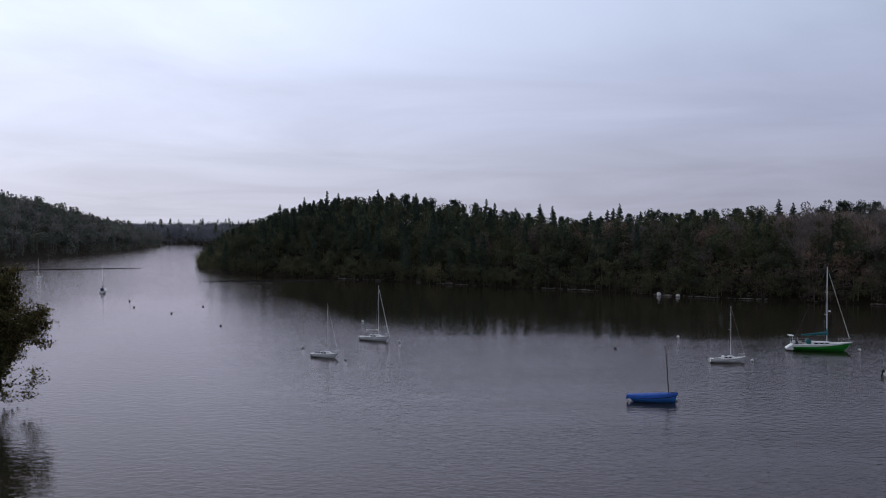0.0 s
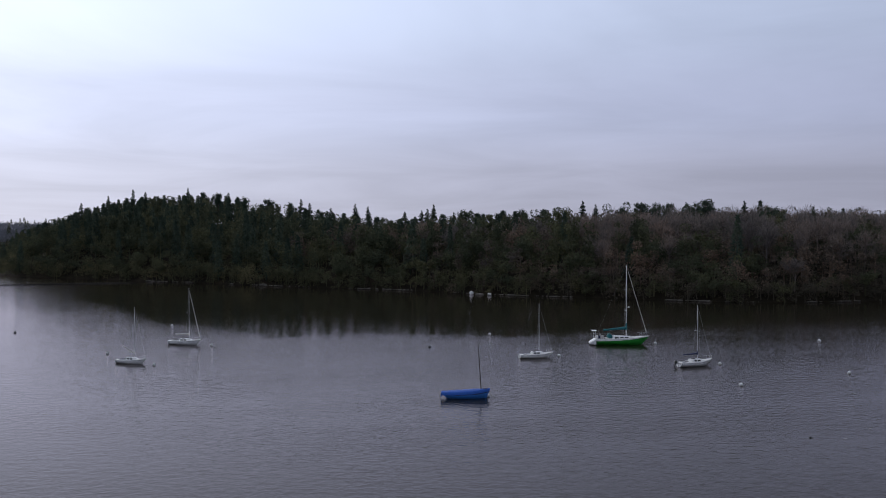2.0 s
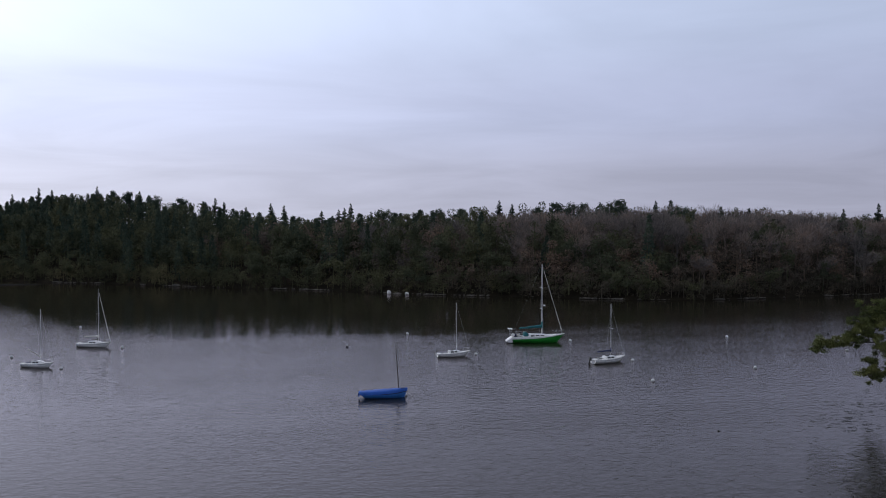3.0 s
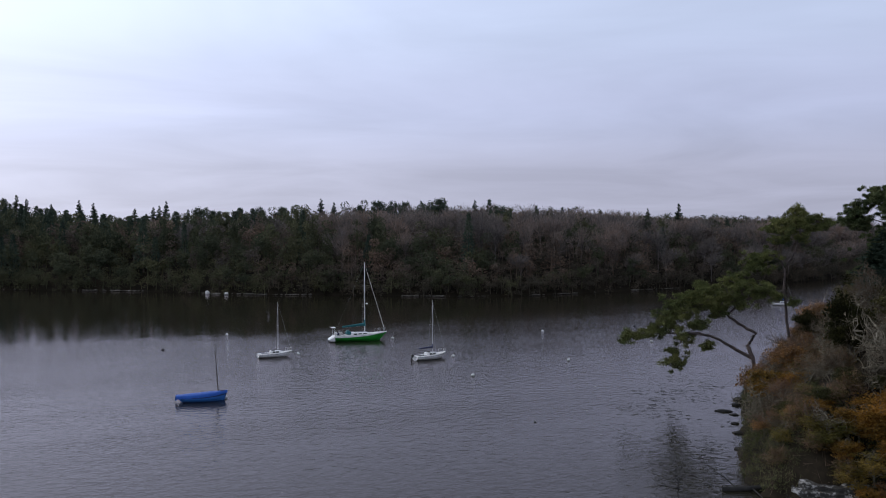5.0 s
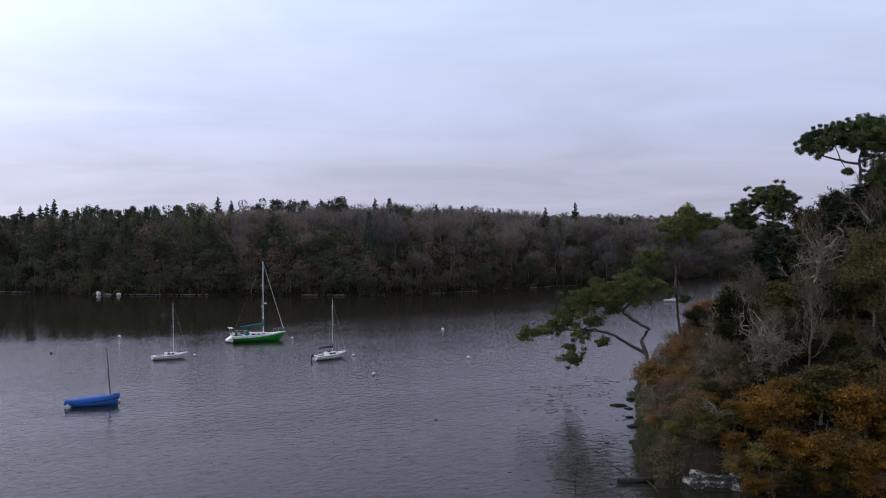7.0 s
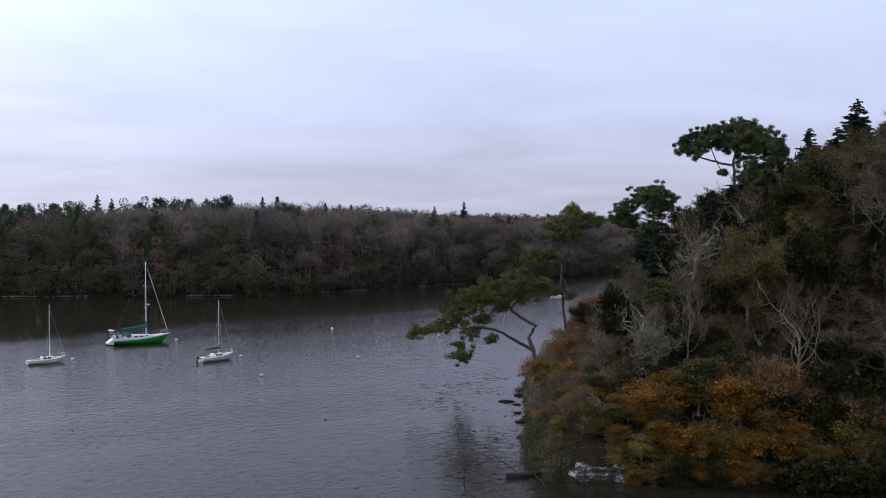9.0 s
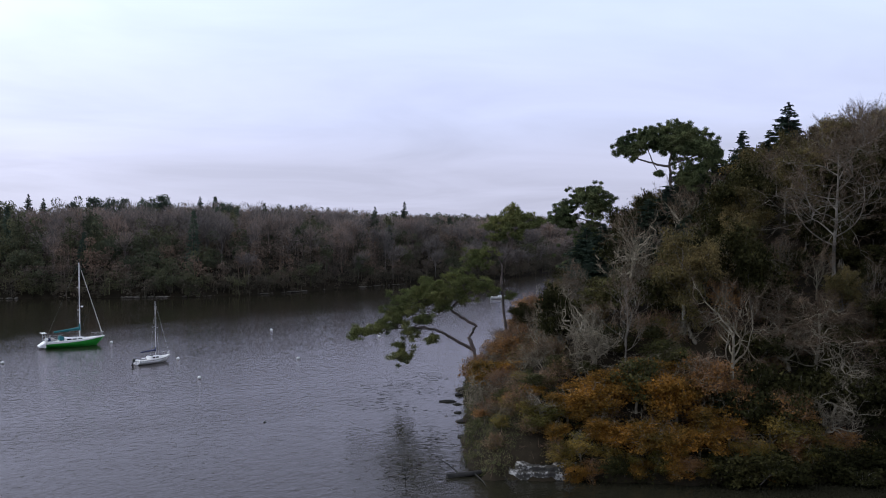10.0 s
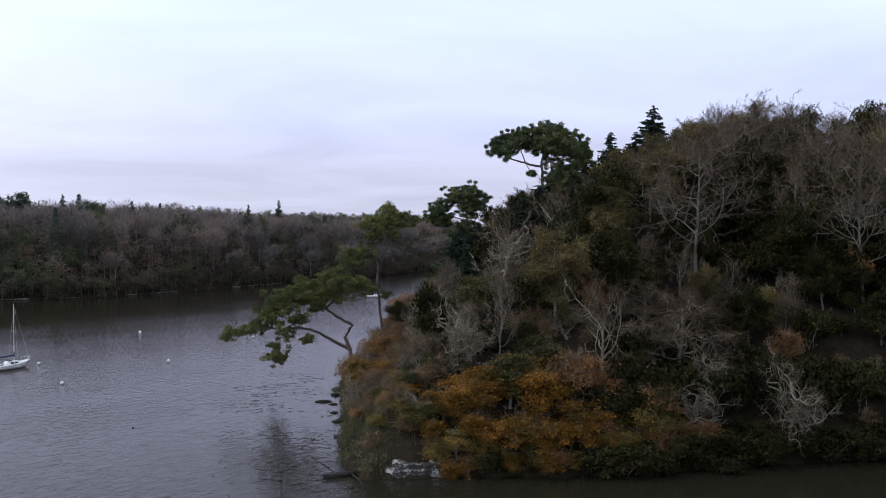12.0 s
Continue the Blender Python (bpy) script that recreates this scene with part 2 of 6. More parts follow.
HAZE_BARE = material("haze_paled_winter_twigs", ((0.15, 0.148, 0.145), (0.20, 0.195, 0.188), (0.26, 0.245, 0.225)), grain=0.3, patch=0.04, island=0.35, spec=0.05, translucent=0.4)
HAZE_GREEN = material("haze_paled_evergreens", ((0.11, 0.128, 0.112), (0.145, 0.162, 0.135), (0.19, 0.20, 0.158)), grain=0.3, patch=0.05, island=0.35, spec=0.05, translucent=0.4)
# paled too, for the haze along the far shore
REED = material("shore_scrub", ((0.074, 0.080, 0.048), (0.112, 0.114, 0.064), (0.17, 0.155, 0.084)), grain=1.0, patch=0.09, island=0.4, spec=0.05, translucent=0.3)
STONE = material("shore_stone", ((0.055, 0.051, 0.042), (0.11, 0.10, 0.083), (0.21, 0.192, 0.163)), grain=2.5, patch=0.3, bump=0.05)
DARK_STONE = material("wet_dark_stone", ((0.02, 0.02, 0.02), (0.035, 0.034, 0.031), (0.06, 0.057, 0.05)), grain=2.5, patch=0.3, bump=0.05, rough=0.85, spec=0.1)
WHITE_ROCK = material("white_quartz_rock", ((0.45, 0.44, 0.41), (0.62, 0.61, 0.58), (0.76, 0.75, 0.72)), grain=2.5, patch=0.5, bump=0.04)
LICHEN = material("lichened_rock", ((0.035, 0.033, 0.028), (0.065, 0.062, 0.054), (0.55, 0.54, 0.50)), grain=5.0, patch=1.5, bump=0.04, spec=0.1)
MOSS = material("mossy_bank", ((0.055, 0.062, 0.026), (0.095, 0.102, 0.042), (0.155, 0.148, 0.070)), grain=1.2, patch=0.3, bump=0.05, spec=0.08)
MUD = material("wet_mud", ((0.022, 0.02, 0.018), (0.03, 0.027, 0.024), (0.042, 0.038, 0.033)), rough=1.0, grain=2, patch=0.3, spec=0.02)
WEED = material("floating_weed", ((0.02, 0.018, 0.015), (0.035, 0.03, 0.024), (0.05, 0.045, 0.035)), grain=2, patch=0.4, rough=0.5)


def paint(name, colour, rough=0.35, metallic=0.0):
    dark = tuple(c * 0.82 for c in colour)
    return material(name, (dark, colour, tuple(min(1, c * 1.06) for c in colour)), rough=rough, grain=9, patch=0.9, metallic=metallic, spec=0.5)


WHITE = paint("white_gelcoat", (0.84, 0.84, 0.82))
DECK = paint("off_white_deck", (0.74, 0.74, 0.71), 0.6)
GREEN = paint("green_hull_paint", (0.020, 0.27, 0.030))
BLUE_COVER = paint("blue_tarpaulin", (0.008, 0.085, 0.40), 0.7)
BLUE_HULL = paint("blue_hull_paint", (0.035, 0.17, 0.50), 0.5)
NAVY = paint("navy_canvas", (0.015, 0.022, 0.075), 0.8)
TEAL = paint("teal_canvas", (0.012, 0.13, 0.14), 0.8)
SAILCLOTH = paint("folded_sailcloth", (0.60, 0.58, 0.54), 0.8)
GLASS_DARK = paint("dark_cabin_glass", (0.012, 0.013, 0.016), 0.08)
ALU = paint("mast_aluminium", (0.52, 0.52, 0.52), 0.4, 0.3)
DARK_MAST = paint("dark_varnished_spar", (0.05, 0.035, 0.03), 0.5)
WIRE = paint("rigging_wire", (0.30, 0.30, 0.30), 0.4, 0.4)
BLACK = paint("black_outboard", (0.02, 0.02, 0.022), 0.4)
BUOY_WHITE = paint("white_buoy_plastic", (0.66, 0.66, 0.64), 0.55)
BUOY_DARK = paint("dark_buoy_plastic", (0.03, 0.03, 0.035), 0.5)

# ---- mesh helpers ----


class Bag:
    """Vertices and triangles gathered for one mesh."""

    def __init__(self):
        self.v, self.f, self.n = [], [], 0

    def add(self, verts, tris):
        verts, tris = np.asarray(verts, float), np.asarray(tris, int)
        self.v.append(verts)
        self.f.append(tris + self.n)
        self.n += len(verts)

    def tube(self, pts, radii, sides=5, cap=True):
        pts, radii = np.asarray(pts, float), np.asarray(radii, float)
        n = len(pts)
        d = np.gradient(pts, axis=0)
        d /= np.linalg.norm(d, axis=1)[:, None] + 1e-9
        ref = np.where(np.abs(d[:, 2:3]) < 0.9, [[0, 0, 1.0]], [[1.0, 0, 0]])
        a = np.cross(d, ref)
        a /= np.linalg.norm(a, axis=1)[:, None] + 1e-9
        b = np.cross(d, a)
        th = np.arange(sides) * 2 * np.pi / sides
        ring = a[:, None] * np.cos(th)[None, :, None] + b[:, None] * np.sin(th)[None, :, None]
        verts = (pts[:, None] + ring * radii[:, None, None]).reshape(-1, 3)
        tris = []
        for i in range(n - 1):
            for k in range(sides):
                p, q = i * sides + k, i * sides + (k + 1) % sides
                tris += [(p, q, q + sides), (p, q + sides, p + sides)]
        if cap:
            for base in (0, (n - 1) * sides):
                tris += [(base, base + k, base + k + 1) for k in range(1, sides - 1)]
        self.add(verts, tris)

    def slivers(self, o, d, length, width, rng):
        """One thin triangle a twig or needle spray."""
        o, d = np.asarray(o, float), np.asarray(d, float)
        n = len(o)
        if not n:
            return
        d = d / (np.linalg.norm(d, axis=1)[:, None] + 1e-9)
        side = np.cross(d, rng.normal(size=(n, 3)))
        side /= np.linalg.norm(side, axis=1)[:, None] + 1e-9
        length, width = np.broadcast_to(length, n)[:, None], np.broadcast_to(width, n)[:, None]
        v = np.stack([o - side * width / 2, o + side * width / 2, o + d * length], 1).reshape(-1, 3)
        self.add(v, np.arange(3 * n).reshape(-1, 3))

    def leaves(self, c, size, rng, flat=0.0):
        """One small triangle a leaf or a spray of leaves, turned at random."""
        c = np.asarray(c, float)
        n = len(c)
        if not n:
            return
        a, b = rng.normal(size=(n, 3)), rng.normal(size=(n, 3))
        a[:, 2] *= 1 - flat
        b[:, 2] *= 1 - flat
        a /= np.linalg.norm(a, axis=1)[:, None]
        b -= a * (a * b).sum(1)[:, None]
        b /= np.linalg.norm(b, axis=1)[:, None]
        s = (np.broadcast_to(size, n) * rng.uniform(0.6, 1.4, n))[:, None]
        v = np.stack([c - a * s * 0.5 - b * s * 0.3, c + a * s * 0.5 - b * s * 0.3, c + b * s * 0.6], 1).reshape(-1, 3)
        self.add(v, np.arange(3 * n).reshape(-1, 3))

    def arrays(self):
        return np.concatenate(self.v), np.concatenate(self.f)

    def mesh(self, name, mat, smooth=False):
        v, f = self.arrays()
        return tri_mesh(name, v, f, mat, smooth)


def tri_mesh(name, v, f, mat, smooth=False):
    me = bpy.data.meshes.new(name)
    me.vertices.add(len(v))
    me.vertices.foreach_set("co", np.ascontiguousarray(v, np.float32).ravel())
    me.loops.add(3 * len(f))
    me.loops.foreach_set("vertex_index", np.ascontiguousarray(f, np.int32).ravel())
    me.polygons.add(len(f))
    me.polygons.foreach_set("loop_start", np.arange(0, 3 * len(f), 3, dtype=np.int32))
    me.polygons.foreach_set("loop_total", np.full(len(f), 3, np.int32))
    if smooth:
        me.polygons.foreach_set("use_smooth", np.ones(len(f), bool))
    me.update(calc_edges=True)
    me.validate()
    me.materials.append(mat)
    return me


def part(name, source, mat, parent, label="", smooth=False):
    """One mesh object under a thing or a part, from a bmesh or a Bag."""
    if isinstance(source, Bag):
        me = source.mesh(name, mat, smooth)
    else:
        me = bpy.data.meshes.new(name)
        if smooth:
            for face in source.faces:
                face.smooth = True
        source.to_mesh(me)
        source.free()
        me.materials.append(mat)
    ob = new(name, me)
    ob.parent = parent
    if label:
        ob["label"] = label
    return ob


def thing(name, label, category, group="", at=None):
    ob = new(name)
    ob.empty_display_size = 0.3
    if at is not None:
        ob.matrix_basis = at
    return tagged(ob, label, category, group)


# ---- the lie of the land: banks of the river in plan, with how high and how steeply each one rises ----
BANKS = {
    "far": ([(-138.3, 535.9), (-110.7, 451), (-99.3, 432.7), (-69.3, 409.9), (-43, 385.6), (-18.8, 368.9), (3.5, 346.6), (22.9, 331.2), (41.1, 318.8), (57.8, 303.8), (67.5, 290.5),
             (81.8, 278.6), (97.5, 269.4), (109.8, 260.1), (119.9, 252.2), (132.6, 244), (149.5, 240.4), (171.2, 241.5), (197.8, 244.7), (224.3, 246.7), (251.8, 246.5), (304.3, 263.8),
             (413.7, 318.5), (1426.5, 804.9), (3337.5, 1444.6), (3110.7, 3969.6), (301.9, 3571.1), (-40.7, 1445), (-114.1, 926), (-139.7, 661.2)], 14.5, 34.0),
    "end": ([(-653.3, 1296.2), (-359.4, 1196.2), (-232.1, 1135.4), (-108.8, 1158.3), (217.2, 1594.9), (604.7, 3586.1), (-3110.7, 3969.6), (-937.8, 1081.4)], 19.0, 60.0),
    "left": ([(-264.5, 577.4), (-267.8, 667.4), (-274.3, 797.6), (-301.2, 1005.8), (-334.1, 1132), (-463.9, 1221.9), (-653, 1319.1), (-3212.6, 2361.2), (-3403.8, 1107.6), (-701.8, 481.2),
              (-433.8, 465.8), (-296.6, 510.6)], 60.0, 85.0),
    "home": ([(-57.5, 75.5), (-53.2, 106.8), (-58.3, 122.4), (-97.1, 163.1), (-242.3, 255.7), (-696.3, 443.4), (-3416.7, 1048.6), (-4598.2, -2071.4), (4598.2, -2071.4), (3500, 706.4),
              (238.8, -116.1), (132.8, -40.5), (75.6, -60.3), (-53.9, -61.7), (-68.3, -2.7)], 14.0, 40.0),
    "right": ([(246.5, 203.5), (201.5, 171.5), (160.9, 140.6), (122.4, 113.4), (98.8, 97.2), (84.9, 87), (75.4, 76.7), (66.2, 67.4), (58.1, 59.4), (55.5, 54), (60.2, 49.5), (66.5, 42),
               (74.9, 35.2), (82.6, 29.3), (90.1, 23.2), (101.5, 10.1), (126.8, -20.2), (205.9, -59.9), (3497.4, 716.1), (3355.8, 1345), (1406.8, 723.7), (410.9, 280.6), (302.7, 238.3)], 34.0, 34.0),
}


def bank_depth(name, x, y):
    """Metres from the bank's waterline, positive inland."""
    ring = np.array(BANKS[name][0], float)
    p = np.stack([np.asarray(x, float).ravel(), np.asarray(y, float).ravel()], 1)
    best, inside = np.full(len(p), 1e9), np.zeros(len(p), bool)
    for a, b in zip(ring, np.roll(ring, -1, 0)):
        e = b - a
        k = np.clip(((p - a) @ e) / (e @ e), 0, 1)
        best = np.minimum(best, np.hypot(*(p - a - k[:, None] * e).T))
        cross = (a[1] > p[:, 1]) != (b[1] > p[:, 1])
        with np.errstate(divide="ignore", invalid="ignore"):
            xi = a[0] + (p[:, 1] - a[1]) * (b[0] - a[0]) / (b[1] - a[1])
        inside ^= cross & (p[:, 0] < xi)
    return np.where(inside, best, -best)


def land(x, y):
    """The ground's height."""
    x, y = np.asarray(x, float).ravel(), np.asarray(y, float).ravel()
    z = np.full(len(x), -6.0)
    rolls = 0.8 * np.sin(x * 0.071 + 1.3 * np.sin(y * 0.043)) * np.sin(y * 0.063 + 0.7) + 0.35 * np.sin(x * 0.31 + y * 0.17) * np.sin(y * 0.27 - x * 0.11)
    for name, (ring, top, run) in BANKS.items():
        s = bank_depth(name, x, y)
        s = s + 0.5 * np.sin(x * 0.9 + y * 0.4) * np.sin(y * 0.8 - x * 0.3)
        inland = np.maximum(s, 0)
        h = top * (1 - np.exp(-inland / run)) + 0.45 * np.clip(inland / 0.8, 0, 1) + rolls * np.clip(inland / 12, 0, 1)
        if name == "far":
            h = h + 9.0 * np.exp(-(((x + 38) / 70) ** 2 + ((y - 488) / 65) ** 2)) * np.clip(inland / 20, 0, 1)
        if name == "left":
            h = h * np.clip(1.15 - (y - 690) / 560, 0.32, 1.0)
        # behind the first rise the land is lowered to stay out of the camera's view
        if name in ("far", "end", "left"):
            h = h * (0.25 + 0.75 * np.exp(-np.maximum(inland - (190 if name == "left" else 110), 0) / 90.0))
        z = np.maximum(z, np.where(s > 0, h, np.maximum(-6.0, 0.35 * s - 0.02)))
    return z


def land_at(x, y):
    return float(land([x], [y])[0])


def grid_lines(zones, far, growth=1.28):
    """Grid lines at the steps given (start, stop, step), then wider and wider out to far on both sides."""
    mid = np.concatenate([np.arange(a, b, step) for a, b, step in zones] + [[zones[-1][1]]])
    out, d = [mid[-1]], zones[-1][2]
    while out[-1] < far:
        d *= growth
        out.append(out[-1] + d)
    back, d = [mid[0]], zones[0][2]
    while back[-1] > -far:
        d *= growth
        back.append(back[-1] - d)
    return np.concatenate([back[:0:-1], mid, out[1:]])


gx = grid_lines(((-620, -265, 9.0), (-265, 52, 2.8), (52, 112, 1.1), (112, 300, 2.7), (300, 470, 6.0)), 4400)
gy = grid_lines(((-60, 8, 3.0), (8, 92, 1.1), (92, 640, 3.0), (640, 1450, 10.0)), 4400)
XX, YY = np.meshgrid(gx, gy)
ZZ = land(XX, YY)
nx, ny = len(gx), len(gy)
cell = (np.arange(ny - 1)[:, None] * nx + np.arange(nx - 1)[None]).ravel()
quads = np.concatenate([np.stack([cell, cell + 1, cell + nx + 1], 1), np.stack([cell, cell + nx + 1, cell + nx], 1)])
ground = new("ground", tri_mesh("ground", np.stack([XX.ravel(), YY.ravel(), ZZ], 1), quads, SOIL, True))
tagged(ground, "dark leaf-littered earth of wooded river banks", "ground", kind="structure")
wet = bpy.data.meshes.new("water")
wet.from_pydata([(-4300, -4300, 0), (4300, -4300, 0), (4300, 4300, 0), (-4300, 4300, 0)], [], [(0, 1, 2, 3)])
wet.materials.append(WATER)
tagged(new("water", wet), "calm grey tidal river reflecting the overcast sky", "water", kind="structure")

# ---- trees ----


def unit(v):
    return v / (np.linalg.norm(v) + 1e-9)


def grow(bag, rng, p, d, length, radius, level, levels, tips, spread=0.8, kids=6, gnarl=0.25, lift=0.15, sides=6):
    """A branch with its side branches. tips gathers (place, direction, length) of the last ones."""
    steps = 6 if level == 0 else 5 if level == 1 else 4
    pts, q, w = [p], np.array(p, float), unit(np.array(d, float))
    for i in range(steps):
        w = unit(w + rng.normal(size=3) * gnarl * (0.35 if level == 0 else 1) + np.array([0, 0, lift if level else 0.05]))
        q = q + w * length / steps
        pts.append(q)
    pts = np.array(pts)
    radii = radius * np.linspace(1, 0.45 if level < levels else 0.25, len(pts))
    bag.tube(pts, radii, max(3, sides - level))
    if level == levels:
        for i in range(1, len(pts)):
            tips.append((pts[i], unit(pts[i] - pts[i - 1]), length))
        return
    n = kids if level else kids + 3
    for k in range(n):
        at = rng.uniform(0.42 if level == 0 else 0.25, 1.0) if k else 1.0
        i = min(int(at * steps), steps - 1)
        start = pts[i] + (pts[i + 1] - pts[i]) * (at * steps - i if at < 1 else 1)
        axis = unit(pts[i + 1] - pts[i])
        side = unit(np.cross(axis, rng.normal(size=3)))
        out = unit(axis * (1 - spread * 0.5) + side * spread * rng.uniform(0.7, 1.2))
        grow(bag, rng, start, out, length * rng.uniform(0.5, 0.72), max(radii[i] * rng.uniform(0.48, 0.66), 0.028), level + 1, levels, tips, spread, max(3, kids - 1), gnarl, lift, sides)


def tip_arrays(tips):
    return np.array([a for a, _, _ in tips]), np.array([b for _, b, _ in tips]), np.array([c for _, _, c in tips])


def broadleaf(name, label, category, seed, height, bark, twig_mat, leaf_mat=None, twigs=3, sprays=0, per=14, leaf_size=0.2, levels=3, spread=0.85, gnarl=0.3, trunk=0.42, kids=6, radius=0.2, stems=1, lift=0.15, twig_len=0.8, twig_wide=0.024, sides=5, spray=0.36, flat=0.5, bare_top=0.0, limbs=0):
    """A bare or leafy broad tree or shrub of one or several stems; its leaves hang in flat sprays with gaps between.
    limbs: side limbs of a tall straight trunk, in place of a forking one."""
    rng = np.random.default_rng(seed)
    tree = thing(name, label, category)
    wood, tips = Bag(), []
    if limbs:
        lean, zs = rng.normal(size=2) * 0.03, np.linspace(0, 1, 9)
        stem = np.stack([zs * height * lean[0], zs * height * lean[1], zs * height * 0.9 - 0.6], 1)
        stem[1:, :2] += np.cumsum(rng.normal(size=(8, 2)) * 0.10, axis=0)
        wood.tube(stem, radius * np.linspace(1, 0.22, 9), 7)
        turn = rng.uniform(0, 6.28)
        for k in range(limbs):
            f = 0.26 + 0.72 * (k + rng.uniform(0, 0.8)) / limbs
            at = np.array([np.interp(f, zs, stem[:, c]) for c in range(3)])
            turn += 2.4 + rng.normal() * 0.3
            rise = 0.06 + 1.2 * f ** 2
            grow(wood, rng, at, (math.cos(turn), math.sin(turn), rise), height * (0.46 - 0.24 * f) * rng.uniform(0.8, 1.15), radius * (0.52 - 0.30 * f), 1, levels, tips, spread, kids, gnarl, lift, sides + 1)
    for k in range(0 if limbs else stems):
        lean = rng.normal(size=2) * (0.12 if stems == 1 else 0.45)
        p = np.array([*(rng.normal(size=2) * (0.0 if stems == 1 else 0.3)), -0.6])
        grow(wood, rng, p, (lean[0], lean[1], 1), height * trunk * rng.uniform(0.9, 1.1), radius, 0, levels, tips, spread, kids, gnarl, lift, sides)
    part("trunk", wood, bark, tree, smooth=True)
    c, d, l = tip_arrays(tips)
    if twigs:
        tw = Bag()
        idx = np.repeat(np.arange(len(c)), twigs)
        o = c[idx] + rng.normal(size=(len(idx), 3)) * 0.06
        tw.slivers(o, d[idx] + rng.normal(size=(len(idx), 3)) * 0.45 + [0, 0, 0.12], twig_len * rng.uniform(0.4, 1.4, len(idx)), twig_wide, rng)
        part("twig_work" if sprays else "crown", tw, twig_mat, tree)["kind"] = "stuff"
    if sprays:
        lv = Bag()
        leafy = np.nonzero(c[:, 2] <= np.quantile(c[:, 2], 1 - bare_top) + rng.normal(size=len(c)) * 0.3)[0]
        heads = c[leafy[rng.integers(0, len(leafy), sprays)]] + rng.normal(size=(sprays, 3)) * 0.12
        idx = np.repeat(np.arange(sprays), rng.integers(per // 2, per + per // 2, sprays))
        lv.leaves(heads[idx] + rng.normal(size=(len(idx), 3)) * [spray, spray, spray * 0.38], leaf_size, rng, flat)
        part("crown", lv, leaf_mat, tree)
    return tree


def fir(name, label, seed, height, width, needles=24, blade=0.17, category="fir tree", needle=FIR_NEEDLE):
    rng = np.random.default_rng(seed)
    tree = thing(name, label, category)
    stem = Bag()
    stem.tube([(0, 0, -0.8), (0, 0, height * 0.5), (0, 0, height)], [height * 0.014, height * 0.009, 0.01], 6)
    part("trunk", stem, PINE_BARK, tree, smooth=True)
    cr = Bag()
    z = height * 0.10
    while z < height * 0.985:
        k = 1 - z / height
        reach = width * (k ** 0.72) * rng.uniform(0.7, 1.1) + 0.10
        for b in range(6 if k > 0.2 else 4):
            a = rng.uniform(0, 2 * np.pi)
            r = reach * rng.uniform(0.65, 1.1)
            n = max(6, int(needles * r / width) + 4)
            u = np.sort(rng.uniform(0.05, 1, n))
            way = np.array([np.cos(a), np.sin(a)])
            o = np.stack([way[0] * r * u, way[1] * r * u, z - 0.28 * r * u + 0.20 * r * u ** 3 + rng.normal(size=n) * 0.05], 1)
            d = np.stack([way[0] + rng.normal(size=n) * 0.9, way[1] + rng.normal(size=n) * 0.9, -0.25 + rng.normal(size=n) * 0.25], 1)
            cr.slivers(o, d, 0.55 * rng.uniform(0.6, 1.2, n) * min(1, 0.35 + r / 2), blade, rng)
        z += height * 0.017 * rng.uniform(0.6, 1.4)
    part("crown", cr, needle, tree)
    return tree


def pine_clump(bag, rng, c, r, n, wide=0.11):
    """A rounded, flattish head of short needle sprays."""
    n = int(n * 1.5)
    d = rng.normal(size=(n, 3))
    d /= np.linalg.norm(d, axis=1)[:, None]
    o = np.asarray(c) + d * [r, r, r * 0.62] * rng.uniform(0.15, 1.05, (n, 1))
    bag.slivers(o, d * 0.6 + rng.normal(size=(n, 3)) * 0.7 + [0, 0, 0.35], 0.25 * rng.uniform(0.5, 1.4, n), wide, rng)


def pine_by_limbs(name, label, seed, limbs, clumps, at, dense=130, needle=None):
    """A pine of given limbs (points across, away, up, with radii) and needle heads (across, away, up, radius)."""
    rng = np.random.default_rng(seed)
    tree = thing(name, label, "pine tree", at=at)
    wood = Bag()
    for pts, r0, r1 in limbs:
        pts = np.array(pts, float)
        k = np.linspace(0, len(pts) - 1, 4 * (len(pts) - 1) + 1)
        fine = np.stack([np.interp(k, np.arange(len(pts)), pts[:, j]) for j in range(3)], 1)
        fine[1:-1] += rng.normal(size=(len(fine) - 2, 3)) * 0.06
        wood.tube(fine, np.linspace(r0, r1, len(fine)), 6)
    ends = np.concatenate([np.array(p, float) for p, _, _ in limbs])
    head = Bag()
    for c in clumps:
        c = np.array(c, float)
        n = max(6, int(19 * c[3]))
        near = ends[np.argmin(np.linalg.norm(ends - c[:3], axis=1))]
        wood.tube([near, (near + c[:3]) / 2 + rng.normal(size=3) * 0.15, c[:3]], [0.07, 0.05, 0.03], 4)
        for k in range(n + 2):
            off = rng.normal(size=3) * c[3] * [0.60, 0.60, 0.38]
            if k % 2 == 0:
                wood.tube([c[:3] - [0, 0, 0.3], c[:3] + off], [0.03, 0.012], 3, False)
            pine_clump(head, rng, c[:3] + off, rng.uniform(0.28, 0.55), max(14, dense // 3), 0.095 if dense > 60 else 0.11)
    part("trunk", wood, PINE_BARK, tree, smooth=True)
    part("crown", head, needle or NEEDLE, tree)
    return tree

# ---- far woods: many small trees joined, one object a wood and kind ----


